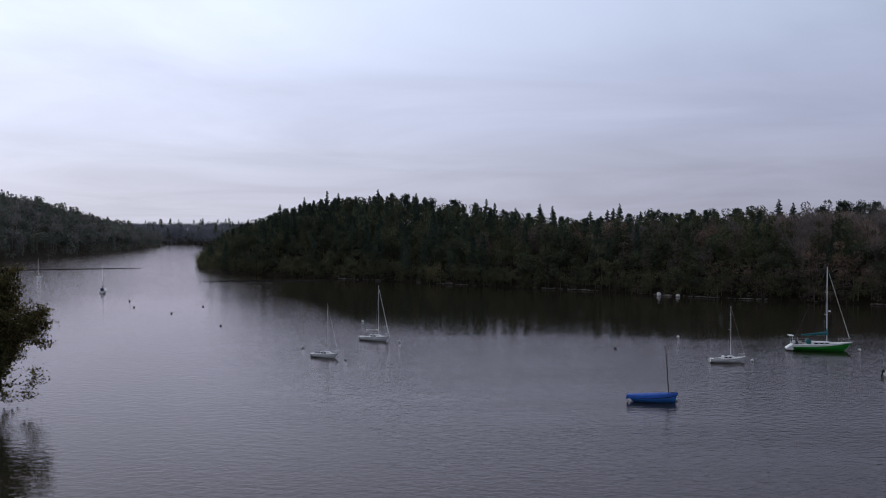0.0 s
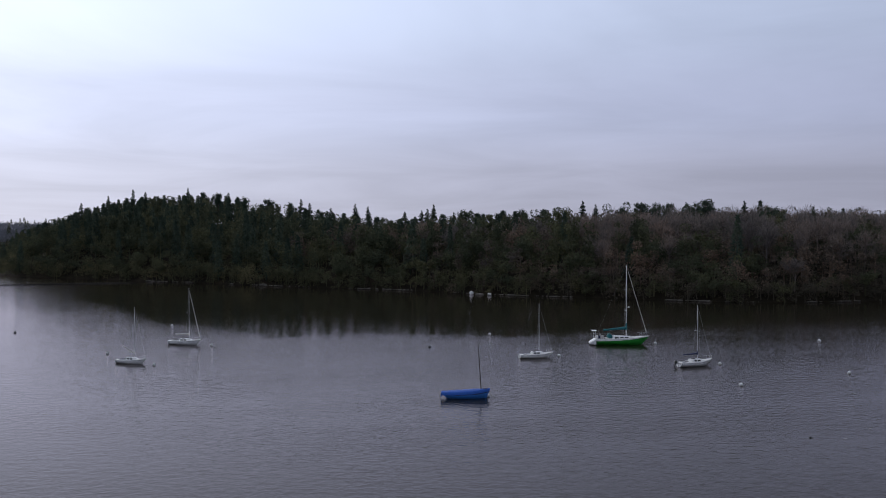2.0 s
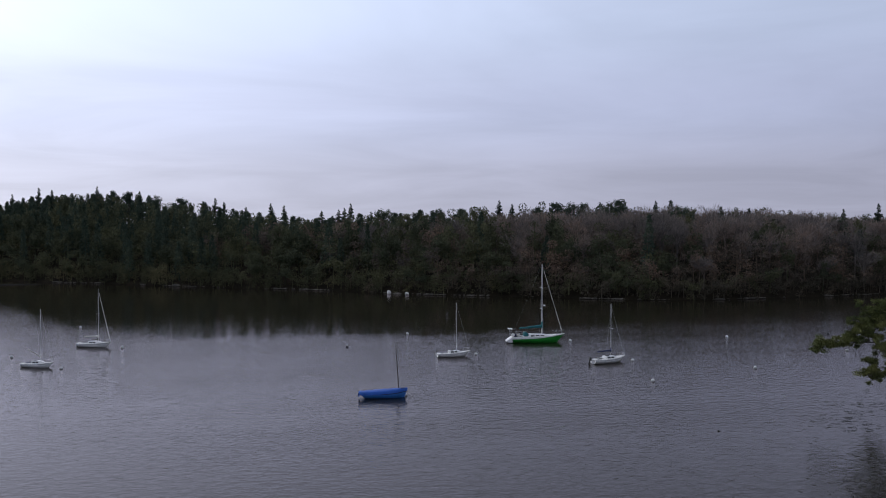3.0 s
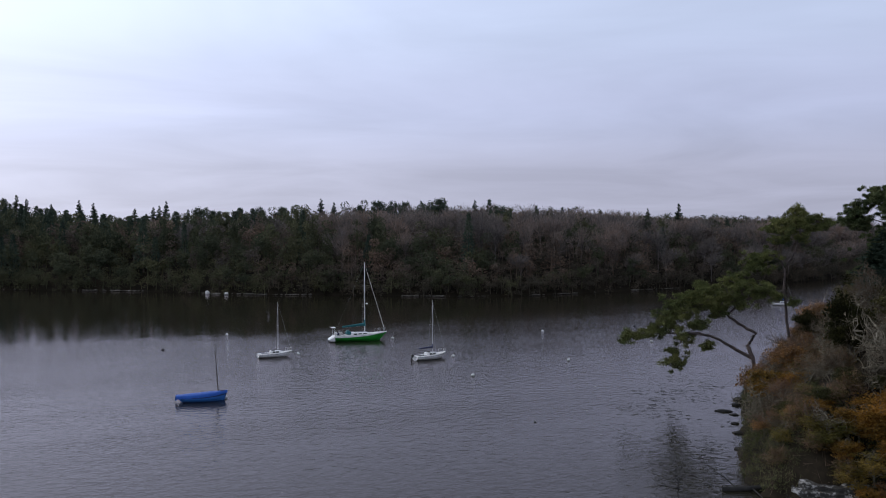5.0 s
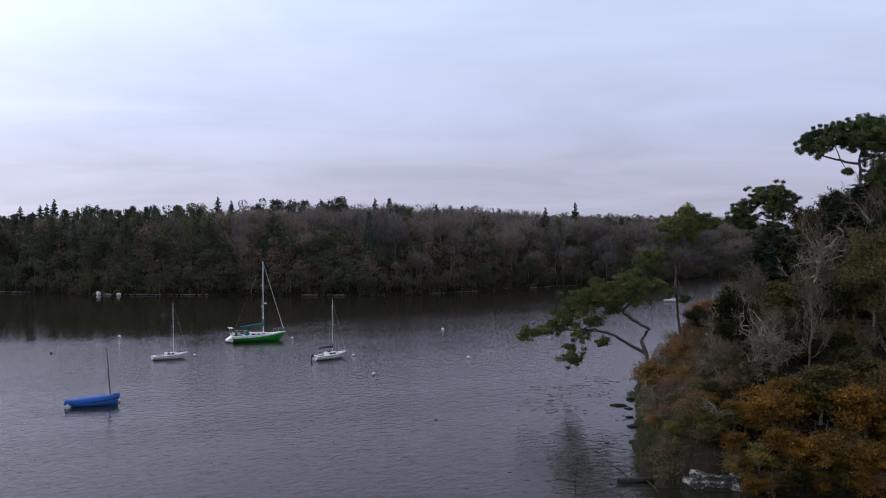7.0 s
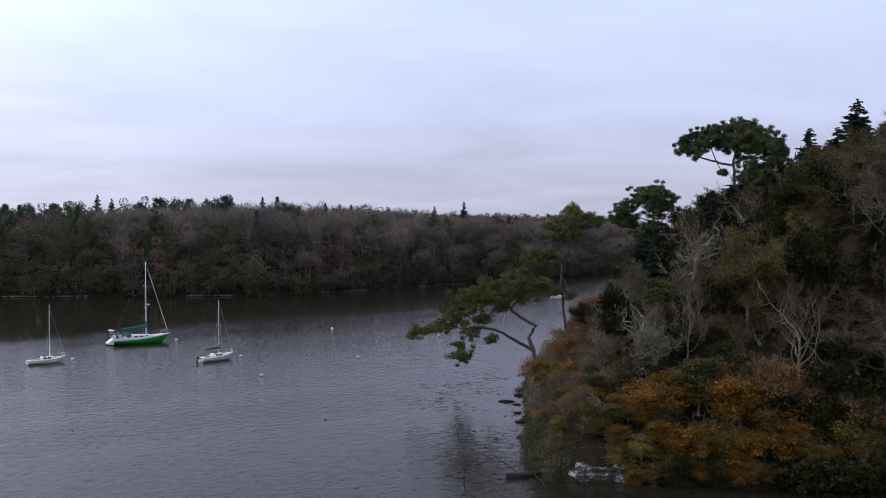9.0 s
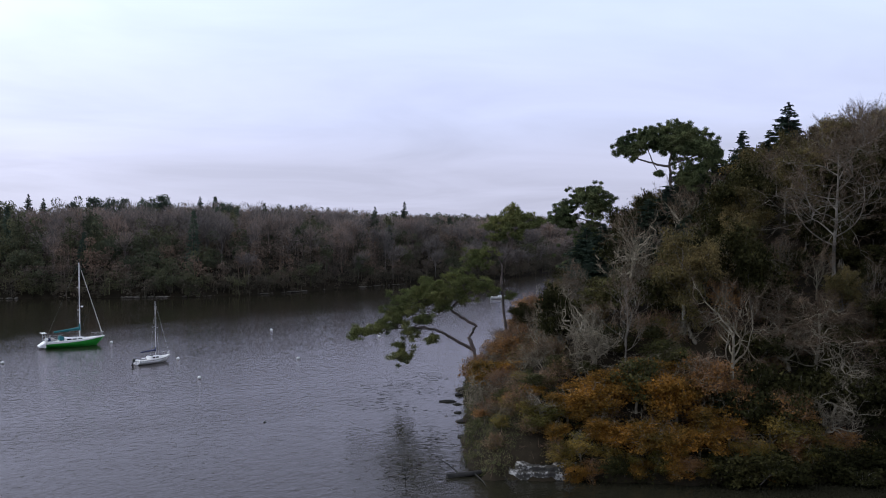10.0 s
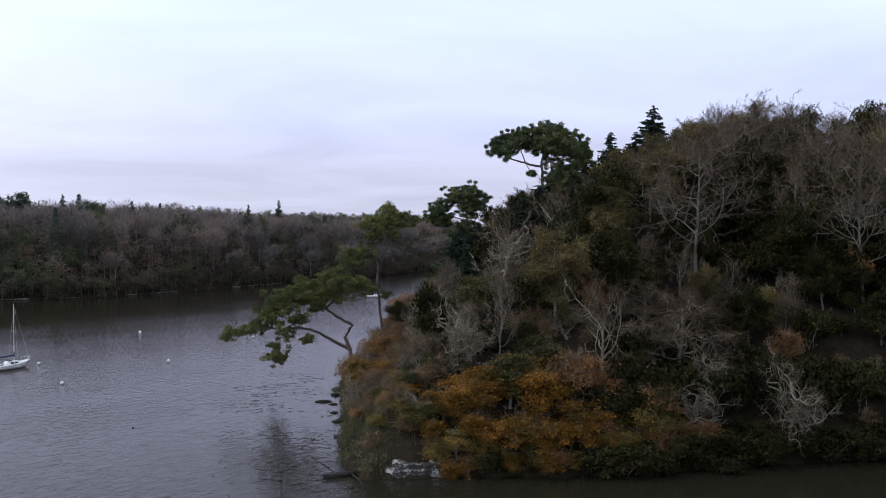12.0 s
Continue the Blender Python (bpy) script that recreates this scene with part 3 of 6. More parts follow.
def crown_points(rng, n, height, width, low, lobes=7):
    """Places spread over the lobes of a crown, denser towards its outside."""
    cz = height * (low + 1) / 2
    cen = rng.normal(size=(lobes, 3)) * [width * 0.38, width * 0.38, height * (1 - low) * 0.22] + [0, 0, cz]
    rad = rng.uniform(0.45, 0.8, lobes) * width * 0.62
    k = rng.integers(0, lobes, n)
    d = rng.normal(size=(n, 3))
    d /= np.linalg.norm(d, axis=1)[:, None]
    p = cen[k] + d * (rad[k] * rng.uniform(0.6, 1.0, n) ** 0.5)[:, None] * [1, 1, 0.85]
    p[:, 2] = np.clip(p[:, 2], height * 0.12, height * 1.04)
    return p, d


def far_bare(seed, n=620, blade=0.11):
    rng, bag = np.random.default_rng(seed), Bag()
    h, w = 12.0, 3.6
    bag.tube([(0, 0, -1), (0.2, 0.1, h * 0.4), (0.1, 0, h * 0.8)], [0.20, 0.14, 0.04], 4, False)
    p, d = crown_points(rng, n, h, w, 0.25)
    base = np.array([0, 0, h * 0.3])
    bag.slivers(p, d * 0.5 + (p - base) / np.linalg.norm(p - base, axis=1)[:, None] + rng.normal(size=p.shape) * 0.35, rng.uniform(0.6, 1.5, len(p)), blade, rng)
    m = 34
    o = np.zeros((m, 3)) + [0.15, 0, 0]
    o[:, 2] = rng.uniform(0.25, 0.7, m) * h
    e = crown_points(rng, m, h, w, 0.4)[0]
    bag.slivers(o, e - o, np.linalg.norm(e - o, axis=1), 0.16, rng)
    return bag.arrays()


def far_round(seed, n=980, size=0.42):
    rng, bag = np.random.default_rng(seed), Bag()
    h, w = 11.0, 3.8
    bag.tube([(0, 0, -1), (0.1, 0.1, h * 0.7)], [0.24, 0.08], 4, False)
    p, _ = crown_points(rng, n, h, w, 0.12, 9)
    bag.leaves(p, size, rng, 0.3)
    return bag.arrays()


def far_fir(seed, n=640, blade=0.30):
    rng, bag = np.random.default_rng(seed), Bag()
    h, w = 15.0, 2.7
    bag.tube([(0, 0, -1), (0, 0, h)], [0.22, 0.02], 4, False)
    u = rng.uniform(0.08, 1.0, n) ** 0.8
    a = rng.uniform(0, 2 * np.pi, n)
    tier = 0.72 + 0.4 * np.abs(np.sin(u * 24 + a))
    r = w * (1 - u) ** 0.85 * tier * rng.uniform(0.35, 1, n)
    p = np.stack([r * np.cos(a), r * np.sin(a), u * h - 0.25 * r], 1)
    d = np.stack([np.cos(a), np.sin(a), np.full(n, -0.35)], 1) + rng.normal(size=(n, 3)) * 0.35
    bag.slivers(p, d, rng.uniform(0.5, 1.1, n), blade, rng)
    return bag.arrays()


def far_pine(seed):
    rng, bag = np.random.default_rng(seed), Bag()
    h = 15.0
    bag.tube([(0, 0, -1), (0.2, 0, h * 0.6), (0, 0.1, h * 0.9)], [0.22, 0.16, 0.08], 4, False)
    for k in range(15):
        f = rng.uniform(0.42, 0.95)
        c = np.array([*(rng.normal(size=2) * (2.3 - 1.7 * f)), h * f])
        bag.tube([(0.1, 0, c[2] - 1.2), c], [0.08, 0.04], 3, False)
        d = rng.normal(size=(48, 3))
        d /= np.linalg.norm(d, axis=1)[:, None]
        bag.leaves(c + d * [1.2, 1.2, 1.0] * rng.uniform(0.4, 1, (48, 1)), 0.42, rng)
    return bag.arrays()


def scatter(rng, bank, x0, x1, y0, y1, step, near, deep):
    """Jittered places on a bank, between two depths from its waterline."""
    xs, ys = np.meshgrid(np.arange(x0, x1, step), np.arange(y0, y1, step))
    x = xs.ravel() + rng.uniform(-0.45, 0.45, xs.size) * step
    y = ys.ravel() + rng.uniform(-0.45, 0.45, xs.size) * step
    s = bank_depth(bank, x, y)
    ok = (s > near) & (s < deep)
    return x[ok], y[ok], s[ok]


def wood(name, label, places, shapes, mat, seed):
    """All trees of one kind in one wood, joined. places: x, y, scale across, scale up."""
    rng = np.random.default_rng(seed)
    vs, fs, n = [], [], 0
    z = land([p[0] for p in places], [p[1] for p in places])
    for (x, y, sx, sz), h in zip(places, z):
        sx = min(sx, 1.3 * sz)
        v, f = shapes[rng.integers(len(shapes))]
        a = rng.uniform(0, 2 * np.pi)
        c, s = np.cos(a), np.sin(a)
        lean = rng.normal(size=2) * 0.03
        w = np.empty_like(v)
        w[:, 0] = (v[:, 0] * c - v[:, 1] * s) * sx + x + lean[0] * v[:, 2]
        w[:, 1] = (v[:, 0] * s + v[:, 1] * c) * sx + y + lean[1] * v[:, 2]
        w[:, 2] = v[:, 2] * sz + h - 0.1
        vs.append(w)
        fs.append(f + n)
        n += len(v)
    ob = new(name, tri_mesh(name, np.concatenate(vs), np.concatenate(fs), mat))
    return tagged(ob, label, "woodland", kind="stuff")


# how high the wooded skyline stands by bearing, in degrees from eye level
SKYLINE = ((-25.39, 2.1), (-23.19, 1.85), (-21.83, 1.64), (-20.65, 1.4), (-18.96, 0.63), (-17.35, 0.56), (-14.39, 0.46))
FAR_LINE = ((-14.56, -1.6), (-13.84, -1.01), (-13.12, -0.38), (-12.27, 0.04), (-11.09, 0.42), (-9.94, 0.84), (-8.72, 1.26), (-7.53, 1.62), (-5.67, 1.77), (-3.72, 1.95), (-1.78, 1.83), (-0.51, 1.68), (0.85, 1.45),
            (2.2, 1.39), (3.55, 1.01), (5.5, 0.72), (6.94, 0.57), (8.97, 0.59), (11.68, 0.78), (13.12, 0.74), (14.81, 0.99), (17.94, 1.2), (20.57, 1.47), (23.19, 1.58), (26.57, 1.63), (30.64, 1.54), (33.68, 1.42),
            (35.38, 1.22), (37.49, 1.08), (39.44, 0.85), (42.74, 0.7), (45.28, 0.6), (48.24, 0.6), (52.47, 0.42), (59.24, 0.42))
POINT_LINE = ((46.97, -5.05), (48.75, -4.21), (49.59, -3.37), (50.52, -2.52), (51.12, -1.94), (52.81, 0.17), (53.82, 1.26), (55.01, 1.94), (56.7, 3.11), (59.66, 3.87), (61.36, 4.63), (63.9, 5.98), (66.27, 7.34), (67.87, 7.76), (70.92, 7.34), (72.27, 6.49), (73.8, 7), (76.17, 7), (82.09, 7))


def line_at(line, az):
    return float(np.interp(az, [a for a, _ in line], [e for _, e in line]))


def cap(line, x, y, tall, rng, slack=0.25):
    """A tree's height, kept under the skyline on its bearing."""
    az, d = math.degrees(math.atan2(x, y)), math.hypot(x, y)
    room = H + d * math.tan(radians(line_at(line, az) - slack * rng.random() ** 2)) - land_at(x, y)
    return min(tall, room)


BARE, ROUND, FIRS, PINES = [[make(s) for s in range(4)] for make in (far_bare, far_round, far_fir, far_pine)]

THIN_BARE, THIN_ROUND, THIN_FIRS = [far_bare(k, 210, 0.24) for k in range(3)], [far_round(k, 260, 0.95) for k in range(3)], [far_fir(k, 230, 0.5) for k in range(3)]
WITHERED = [far_round(k + 40, 700, 0.36) for k in range(4)]
LOW_SCRUB = [far_round(k + 20, 380, 0.47) for k in range(3)]

rng = np.random.default_rng(5)
bare, green, firs, pines, rust = [], [], [], [], []
x, y, s = scatter(rng, "far", -170, 470, 180, 640, 6.0, 1.2, 92)
for px, py, ps in zip(x, y, s):
    az, d = math.degrees(math.atan2(px, py)), math.hypot(px, py)
    if az < -17 or az > 56 or d > 625:
        continue
    conifer = 0.90 if az < 2.5 else 0.66 if az < 7.6 else 0.56 if az < 18.6 else 0.16 if az < 28.8 else 0.07
    k, u = rng.uniform(0.85, 1.25), rng.random()
    low = 0.62 if ps < 7 else 0.85 if ps < 14 else 1.0
    room = cap(FAR_LINE, px, py, 19.0, rng)
    if room < 3.0:
        continue
    if u < conifer * (0.4 if ps < 10 else 1):
        v = rng.random()
        if v < (0.45 if az < 10.2 else 0.1):
            firs.append((px, py, k, min(k * rng.uniform(0.85, 1.25), room / 15 + 0.04)))
        elif v < 0.6 and room > 9:
            pines.append((px, py, k, min(k * low * 1.1, room / 15)))
        else:
            green.append((px, py, k, min(k * low * 1.3, room / 11.4)))
    elif u < conifer + ((0.12 if az < 28.8 else 0.10) if ps > 18 else 0.26):
        green.append((px, py, k * 1.05, min(k * low * 1.05, room / 11.4)))
    elif u > (0.74 if ps > 12 else 0.5):
        rust.append((px, py, k * 1.1, min(k * low * 1.2, room / 11.6)))
    else:
        bare.append((px, py, k * 1.2, min(k * low * 1.5, room / 12.6)))
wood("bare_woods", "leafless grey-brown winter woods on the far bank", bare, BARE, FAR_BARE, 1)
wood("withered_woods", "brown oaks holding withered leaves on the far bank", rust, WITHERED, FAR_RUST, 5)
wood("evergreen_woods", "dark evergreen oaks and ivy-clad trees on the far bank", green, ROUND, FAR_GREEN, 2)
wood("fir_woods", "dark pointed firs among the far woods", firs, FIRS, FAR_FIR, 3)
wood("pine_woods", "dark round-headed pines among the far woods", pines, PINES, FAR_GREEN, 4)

# overhanging scrub along the far waterline
scrub, brown = [], []
x, y, s = scatter(rng, "far", -170, 400, 180, 560, 2.2, -0.9, 4.0)
for px, py in zip(x, y):
    if -17 < math.degrees(math.atan2(px, py)) < 53 and rng.random() < 0.85:
        k = rng.uniform(0.24, 0.62)
        (scrub if rng.random() > (math.degrees(math.atan2(px, py)) - 8.5) / 30 else brown).append((px, py, k * 1.3, k))
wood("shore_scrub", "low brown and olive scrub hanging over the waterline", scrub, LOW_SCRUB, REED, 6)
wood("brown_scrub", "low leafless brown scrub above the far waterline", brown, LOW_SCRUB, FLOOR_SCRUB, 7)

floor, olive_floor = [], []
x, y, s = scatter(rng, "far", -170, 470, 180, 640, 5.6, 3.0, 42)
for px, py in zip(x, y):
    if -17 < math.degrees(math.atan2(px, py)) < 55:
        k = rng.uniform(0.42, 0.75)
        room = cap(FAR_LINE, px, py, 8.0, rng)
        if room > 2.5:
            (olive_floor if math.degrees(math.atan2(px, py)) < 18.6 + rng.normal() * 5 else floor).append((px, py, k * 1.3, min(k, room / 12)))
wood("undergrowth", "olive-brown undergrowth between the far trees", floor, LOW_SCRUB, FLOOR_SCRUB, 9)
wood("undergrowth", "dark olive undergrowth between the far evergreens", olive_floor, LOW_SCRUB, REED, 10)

rng = np.random.default_rng(8)
bare, green, firs = [], [], []
x, y, s = scatter(rng, "left", -620, -190, 330, 1290, 10.5, 0.5, 195)
for px, py, ps in zip(x, y, s):
    az, d = math.degrees(math.atan2(px, py)), math.hypot(px, py)
    room = cap(SKYLINE, px, py, 17.0, rng)
    if az < -29 or room < 3:
        continue
    k, u = rng.uniform(0.75, 1.1), rng.random()
    if u < 0.3:
        firs.append((px, py, k * 1.5, min(k * 1.1, room / 15 + 0.05)))
    elif u < 0.6:
        green.append((px, py, k * 1.6, min(k * 1.3, room / 11.4)))
    else:
        bare.append((px, py, k * 1.6, min(k * 1.3, room / 13)))
under = []
x, y, s = scatter(rng, "left", -620, -190, 330, 1290, 9.0, -0.5, 70)
for px, py in zip(x, y):
    if math.degrees(math.atan2(px, py)) > -28:
        k = rng.uniform(0.4, 0.8)
        under.append((px, py, k * 1.6, k * 0.8))
closing = []
x, y, s = scatter(rng, "end", -600, 90, 1030, 1400, 8.0, -4.0, 90)
for px, py in zip(x, y):
    if -26.5 < math.degrees(math.atan2(px, py)) < -6.8:
        room = max(cap(SKYLINE, px, py, 14.0, rng), 2.0)
        closing.append((px, py, 1.7, min(rng.uniform(0.6, 1.1), room / 11.4)))
# no air between: the haze of these woods lies in their base colours
wood("distant_undergrowth", "hazy blue-grey growth at the end of the reach", closing, LOW_SCRUB, HAZE_BLUE, 17)
wood("undergrowth", "haze-coloured undergrowth at the foot of the distant woods", under, LOW_SCRUB, HAZE_GREEN, 16)
wood("bare_woods", "leafless woods on the distant wooded hill", bare, THIN_BARE, HAZE_BARE, 11)
wood("evergreen_woods", "evergreen trees on the distant wooded hill", green, THIN_ROUND, HAZE_GREEN, 12)
wood("fir_woods", "pointed firs on the distant wooded hill", firs, THIN_FIRS, HAZE_GREEN, 13)
bare, firs = [], []
x, y, s = scatter(rng, "end", -600, 90, 1040, 1450, 11.0, 0.5, 150)
for px, py in zip(x, y):
    if -26.5 < math.degrees(math.atan2(px, py)) < -6.8:
        k = rng.uniform(0.75, 1.05)
        room = max(cap(SKYLINE, px, py, 16.0, rng), 2.0)
        (firs if rng.random() < 0.12 else bare).append((px, py, k * 2.1, min(k * 1.3, room / 13)))
wood("distant_woods", "hazy grey woods closing the end of the reach", bare, THIN_BARE, HAZE_BLUE, 14)
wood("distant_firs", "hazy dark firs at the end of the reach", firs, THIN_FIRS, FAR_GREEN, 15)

# ---- trees that stand out on the far skyline ----


def shore_distance(bank, az, lo=55.0, hi=560.0):
    d = np.arange(lo, hi, 0.5)
    s = bank_depth(bank, d * np.sin(radians(az)), d * np.cos(radians(az)))
    return float(d[np.argmax(s > 0)])


def ridge(az, d, el):
    """Distance of the ridge on a bearing, and the height seen there under an elevation."""
    d = max(d, shore_distance("far", az, 180.0) + 55)
    return d, H + d * math.tan(radians(el))


def place_top(az, d, top_z):
    """Foot of a tree on a bearing, and the height that takes its top to top_z."""
    px, py = d * math.sin(radians(az)), d * math.cos(radians(az))
    h = land_at(px, py)
    return px, py, h, top_z - h


sky_fir = fir("fir_tree", "tall dark fir standing clear on the wooded skyline", 31, 16.0, 3.9, 30, 0.30, needle=FAR_FIR)
tagged(sky_fir, group="skyline firs")
first = True
# bearing, distance, height of the tip over the eye's level in degrees
for az, d, el in ((-6.94, 454.1, 2.19), (-6.26, 458.8, 2.06), (-3.89, 456.5, 2.31), (-9.73, 444.6, 1.39), (-8.29, 450.5, 1.81), (-1.61, 449.3, 2.06), (2.62, 427.9, 1.7), (3.13, 430.3, 1.47),
                  (4.4, 416, 1.19), (5.84, 413.7, 1.43), (6.6, 411.3, 1.28), (8.8, 401.8, 0.97), (9.82, 399.4, 1.05), (10.54, 397, 1.41), (11.76, 393.5, 0.93), (10.16, 398.2, 1.14),
                  (19.46, 373.3, 1.62), (20.23, 373.3, 1.39), (28.69, 342.3, 1.56), (40.71, 330.5, 1.3), (38.93, 334, 1.01), (43.42, 342.3, 0.55), (32.41, 336.4, 1.18)):
    px, py, h, tall = place_top(az, *ridge(az, d, el))
    k = tall / 16.0
    m = pose(px, py, h, 0, 0, az * 37) @ Matrix.Diagonal((1.0, 1.0, k, 1))
    if first:
        sky_fir.matrix_basis, first = m, False
    else:
        copy_thing(sky_fir, pose(px, py, h, 0, 0, az * 37)).scale = (1.0, 1.0, k)


def skyline_pine(seed):
    rng = np.random.default_rng(seed)
    tree = thing("pine_tree", "round-headed dark pine standing up on the wooded skyline", "pine tree")
    stem, head = Bag(), Bag()
    stem.tube([(0, 0, -1.0), (0.3, 0.1, 6), (0.1, 0, 13.8)], [0.26, 0.2, 0.08], 6)
    for k in range(34):
        z = rng.uniform(6.0, 13.8)
        a, r = rng.uniform(0, 2 * np.pi), rng.uniform(0.1, 1.0) * 4.3 * math.sqrt(max(0.06, 1 - abs((z - 9.3) / 4.9) ** 2))
        c = np.array([r * np.cos(a), r * np.sin(a), z])
        stem.tube([(0.2, 0, z - 1.3), c], [0.09, 0.04], 4)
        d = rng.normal(size=(90, 3))
        d /= np.linalg.norm(d, axis=1)[:, None]
        head.leaves(c + d * [1.5, 1.5, 1.1] * rng.uniform(0.2, 1.0, (90, 1)), 0.42, rng)
    part("trunk", stem, PINE_BARK, tree, smooth=True)
    part("crown", head, FAR_FIR, tree)
    return tagged(tree, group="skyline pines")


sky_pines = [skyline_pine(41), skyline_pine(42)]
for i, (az, d, el) in enumerate(((-2.2, 454.1, 2.06), (-0.76, 444.6, 1.89), (0.68, 436.3, 1.72), (12.44, 392.3, 1.14), (14.73, 385.1, 1.05), (15.83, 382.8, 1.18), (17.18, 379.2, 1.14), (21.83, 368.5, 1.3),
                                 (22.85, 364.9, 1.51), (23.7, 362.6, 1.56), (24.46, 359, 1.47), (25.9, 354.2, 1.56), (26.57, 350.7, 1.67), (30.13, 342.3, 1.3), (-3.05, 456.5, 2.1), (13.2, 391.1, 0.93))):
    px, py, h, tall = place_top(az, *ridge(az, d, el))
    k = tall / 14.8
    src, m = sky_pines[i % 2], pose(px, py, h, 0, 0, i * 67)
    ob = src if i < 2 else copy_thing(src, m)
    ob.matrix_basis = m
    w = (0.8, 1.15, 0.95, 1.25, 0.7)[i % 5] * (0.4 + 0.5 * k)
    ob.scale = (w, w, k)

# ---- the near wooded point ----

def facing(az, d, z=None):
    px, py = d * math.sin(radians(az)), d * math.cos(radians(az))
    return pose(px, py, land_at(px, py) if z is None else z, 0, 0, -az)


lean_at = facing(44.94, 118.9)
lz = lean_at.translation.z
up = 4.8 - lz
leaning = pine_by_limbs("leaning_pine", "pine leaning far out over the water with crooked limbs", 51, [
    ([(0.6, 0, -0.8), (0, 0, up + 0.2), (-2.6, -0.5, up + 1.7), (-5.0, -1.0, up + 3.0), (-7.6, -1.4, up + 3.3)], 0.30, 0.11),
    ([(-5.0, -1.0, up + 3.0), (-9.5, -1.2, up + 3.1), (-12.5, -1.0, up + 3.0), (-15.2, -0.8, up + 2.5)], 0.09, 0.04),
    ([(0, 0, up), (-0.7, 0.2, up + 1.8), (0.2, 0.3, up + 3.2), (-1.7, 0.2, up + 4.3), (-3.0, 0, up + 5.4), (-1.2, 0.2, up + 7.2), (1.2, 0.3, up + 8.2)], 0.28, 0.10),
    ([(-3.0, 0, up + 5.4), (-5.6, -0.3, up + 6.6), (-8.5, -0.6, up + 6.9)], 0.10, 0.05),
    ([(-7.6, -1.4, up + 3.3), (-8.8, -1.5, up + 1.4), (-9.2, -1.4, up - 0.4)], 0.05, 0.02),
], [(-15.0, -0.8, up + 2.4, 1.0), (-13.4, -1.0, up + 2.9, 1.0), (-11.6, -1.1, up + 3.4, 1.0), (-9.6, -1.2, up + 4.0, 1.3), (-8.2, -1.0, up + 5.2, 1.6), (-9.4, -0.7, up + 6.6, 1.3),
    (-6.9, -0.6, up + 6.6, 1.6), (-5.0, -0.4, up + 7.6, 1.7), (-3.0, 0, up + 8.2, 1.8), (-0.8, 0.2, up + 8.4, 1.7), (1.2, 0.3, up + 8.5, 1.3), (-4.0, 0.1, up + 5.8, 1.1),
    (-6.4, -1.0, up + 4.2, 1.0), (-9.2, -1.4, up + 0.6, 1.1), (-9.0, -1.4, up - 0.6, 0.9), (-5.4, -1.2, up + 1.8, 0.7), (-2.2, 0.2, up + 9.6, 1.1), (-8.0, -1.2, up + 2.6, 0.9), (-6.0, -0.4, up + 8.6, 1.2), (-1.6, 0.1, up + 7.2, 1.3), (-4.4, -0.2, up + 6.6, 1.2), (-10.4, -1.0, up + 5.2, 1.1), (-7.4, -0.8, up + 7.6, 1.1)], lean_at, 230)

tall_at = facing(46.8, 124.8)
tz = tall_at.translation.z
g = 5.0 - tz
pine_by_limbs("pine_tree", "tall thin forked pine with a small ragged head", 52, [
    ([(0, 0, -0.8), (0.1, 0, g + 0.8), (-0.5, 0, g + 8.0), (-0.5, 0.1, g + 10.5)], 0.24, 0.15),
    ([(-0.5, 0.1, g + 10.5), (-1.2, 0.1, g + 12.5), (-1.2, 0.1, g + 15.5)], 0.10, 0.05),
    ([(-0.5, 0.1, g + 10.5), (0.6, 0, g + 12.5), (1.2, 0, g + 15.0), (1.4, 0, g + 17.0)], 0.13, 0.05),
    ([(1.2, 0, g + 15.6), (3.2, 0.2, g + 16.4), (4.8, 0.2, g + 16.2)], 0.06, 0.03)],
    [(1.4, 0, g + 17.0, 0.9), (0.2, 0.2, g + 16.6, 1.0), (-1.4, 0.1, g + 16.2, 0.8), (2.9, 0.2, g + 16.8, 0.7), (4.6, 0.2, g + 16.4, 0.6), (-3.2, 0, g + 11.2, 1.4), (-4.2, 0.2, g + 11.6, 0.9),
     (-2.0, 0.1, g + 15.6, 0.7), (0.8, 0.1, g + 15.9, 1.1), (-0.6, 0, g + 15.4, 1.0), (2.2, 0.1, g + 16.0, 0.9), (-1.0, 0.1, g + 14.4, 0.9), (1.5, 0.1, g + 14.6, 0.8), (0.9, 0.2, g + 17.8, 0.7), (3.8, 0.1, g + 15.8, 0.7), (-2.6, 0.2, g + 12.2, 1.1), (-3.8, -0.2, g + 10.6, 1.1), (0.6, 0.1, g + 6.4, 0.5), (-1.4, 0.1, g + 7.2, 0.5)], tall_at, 170)

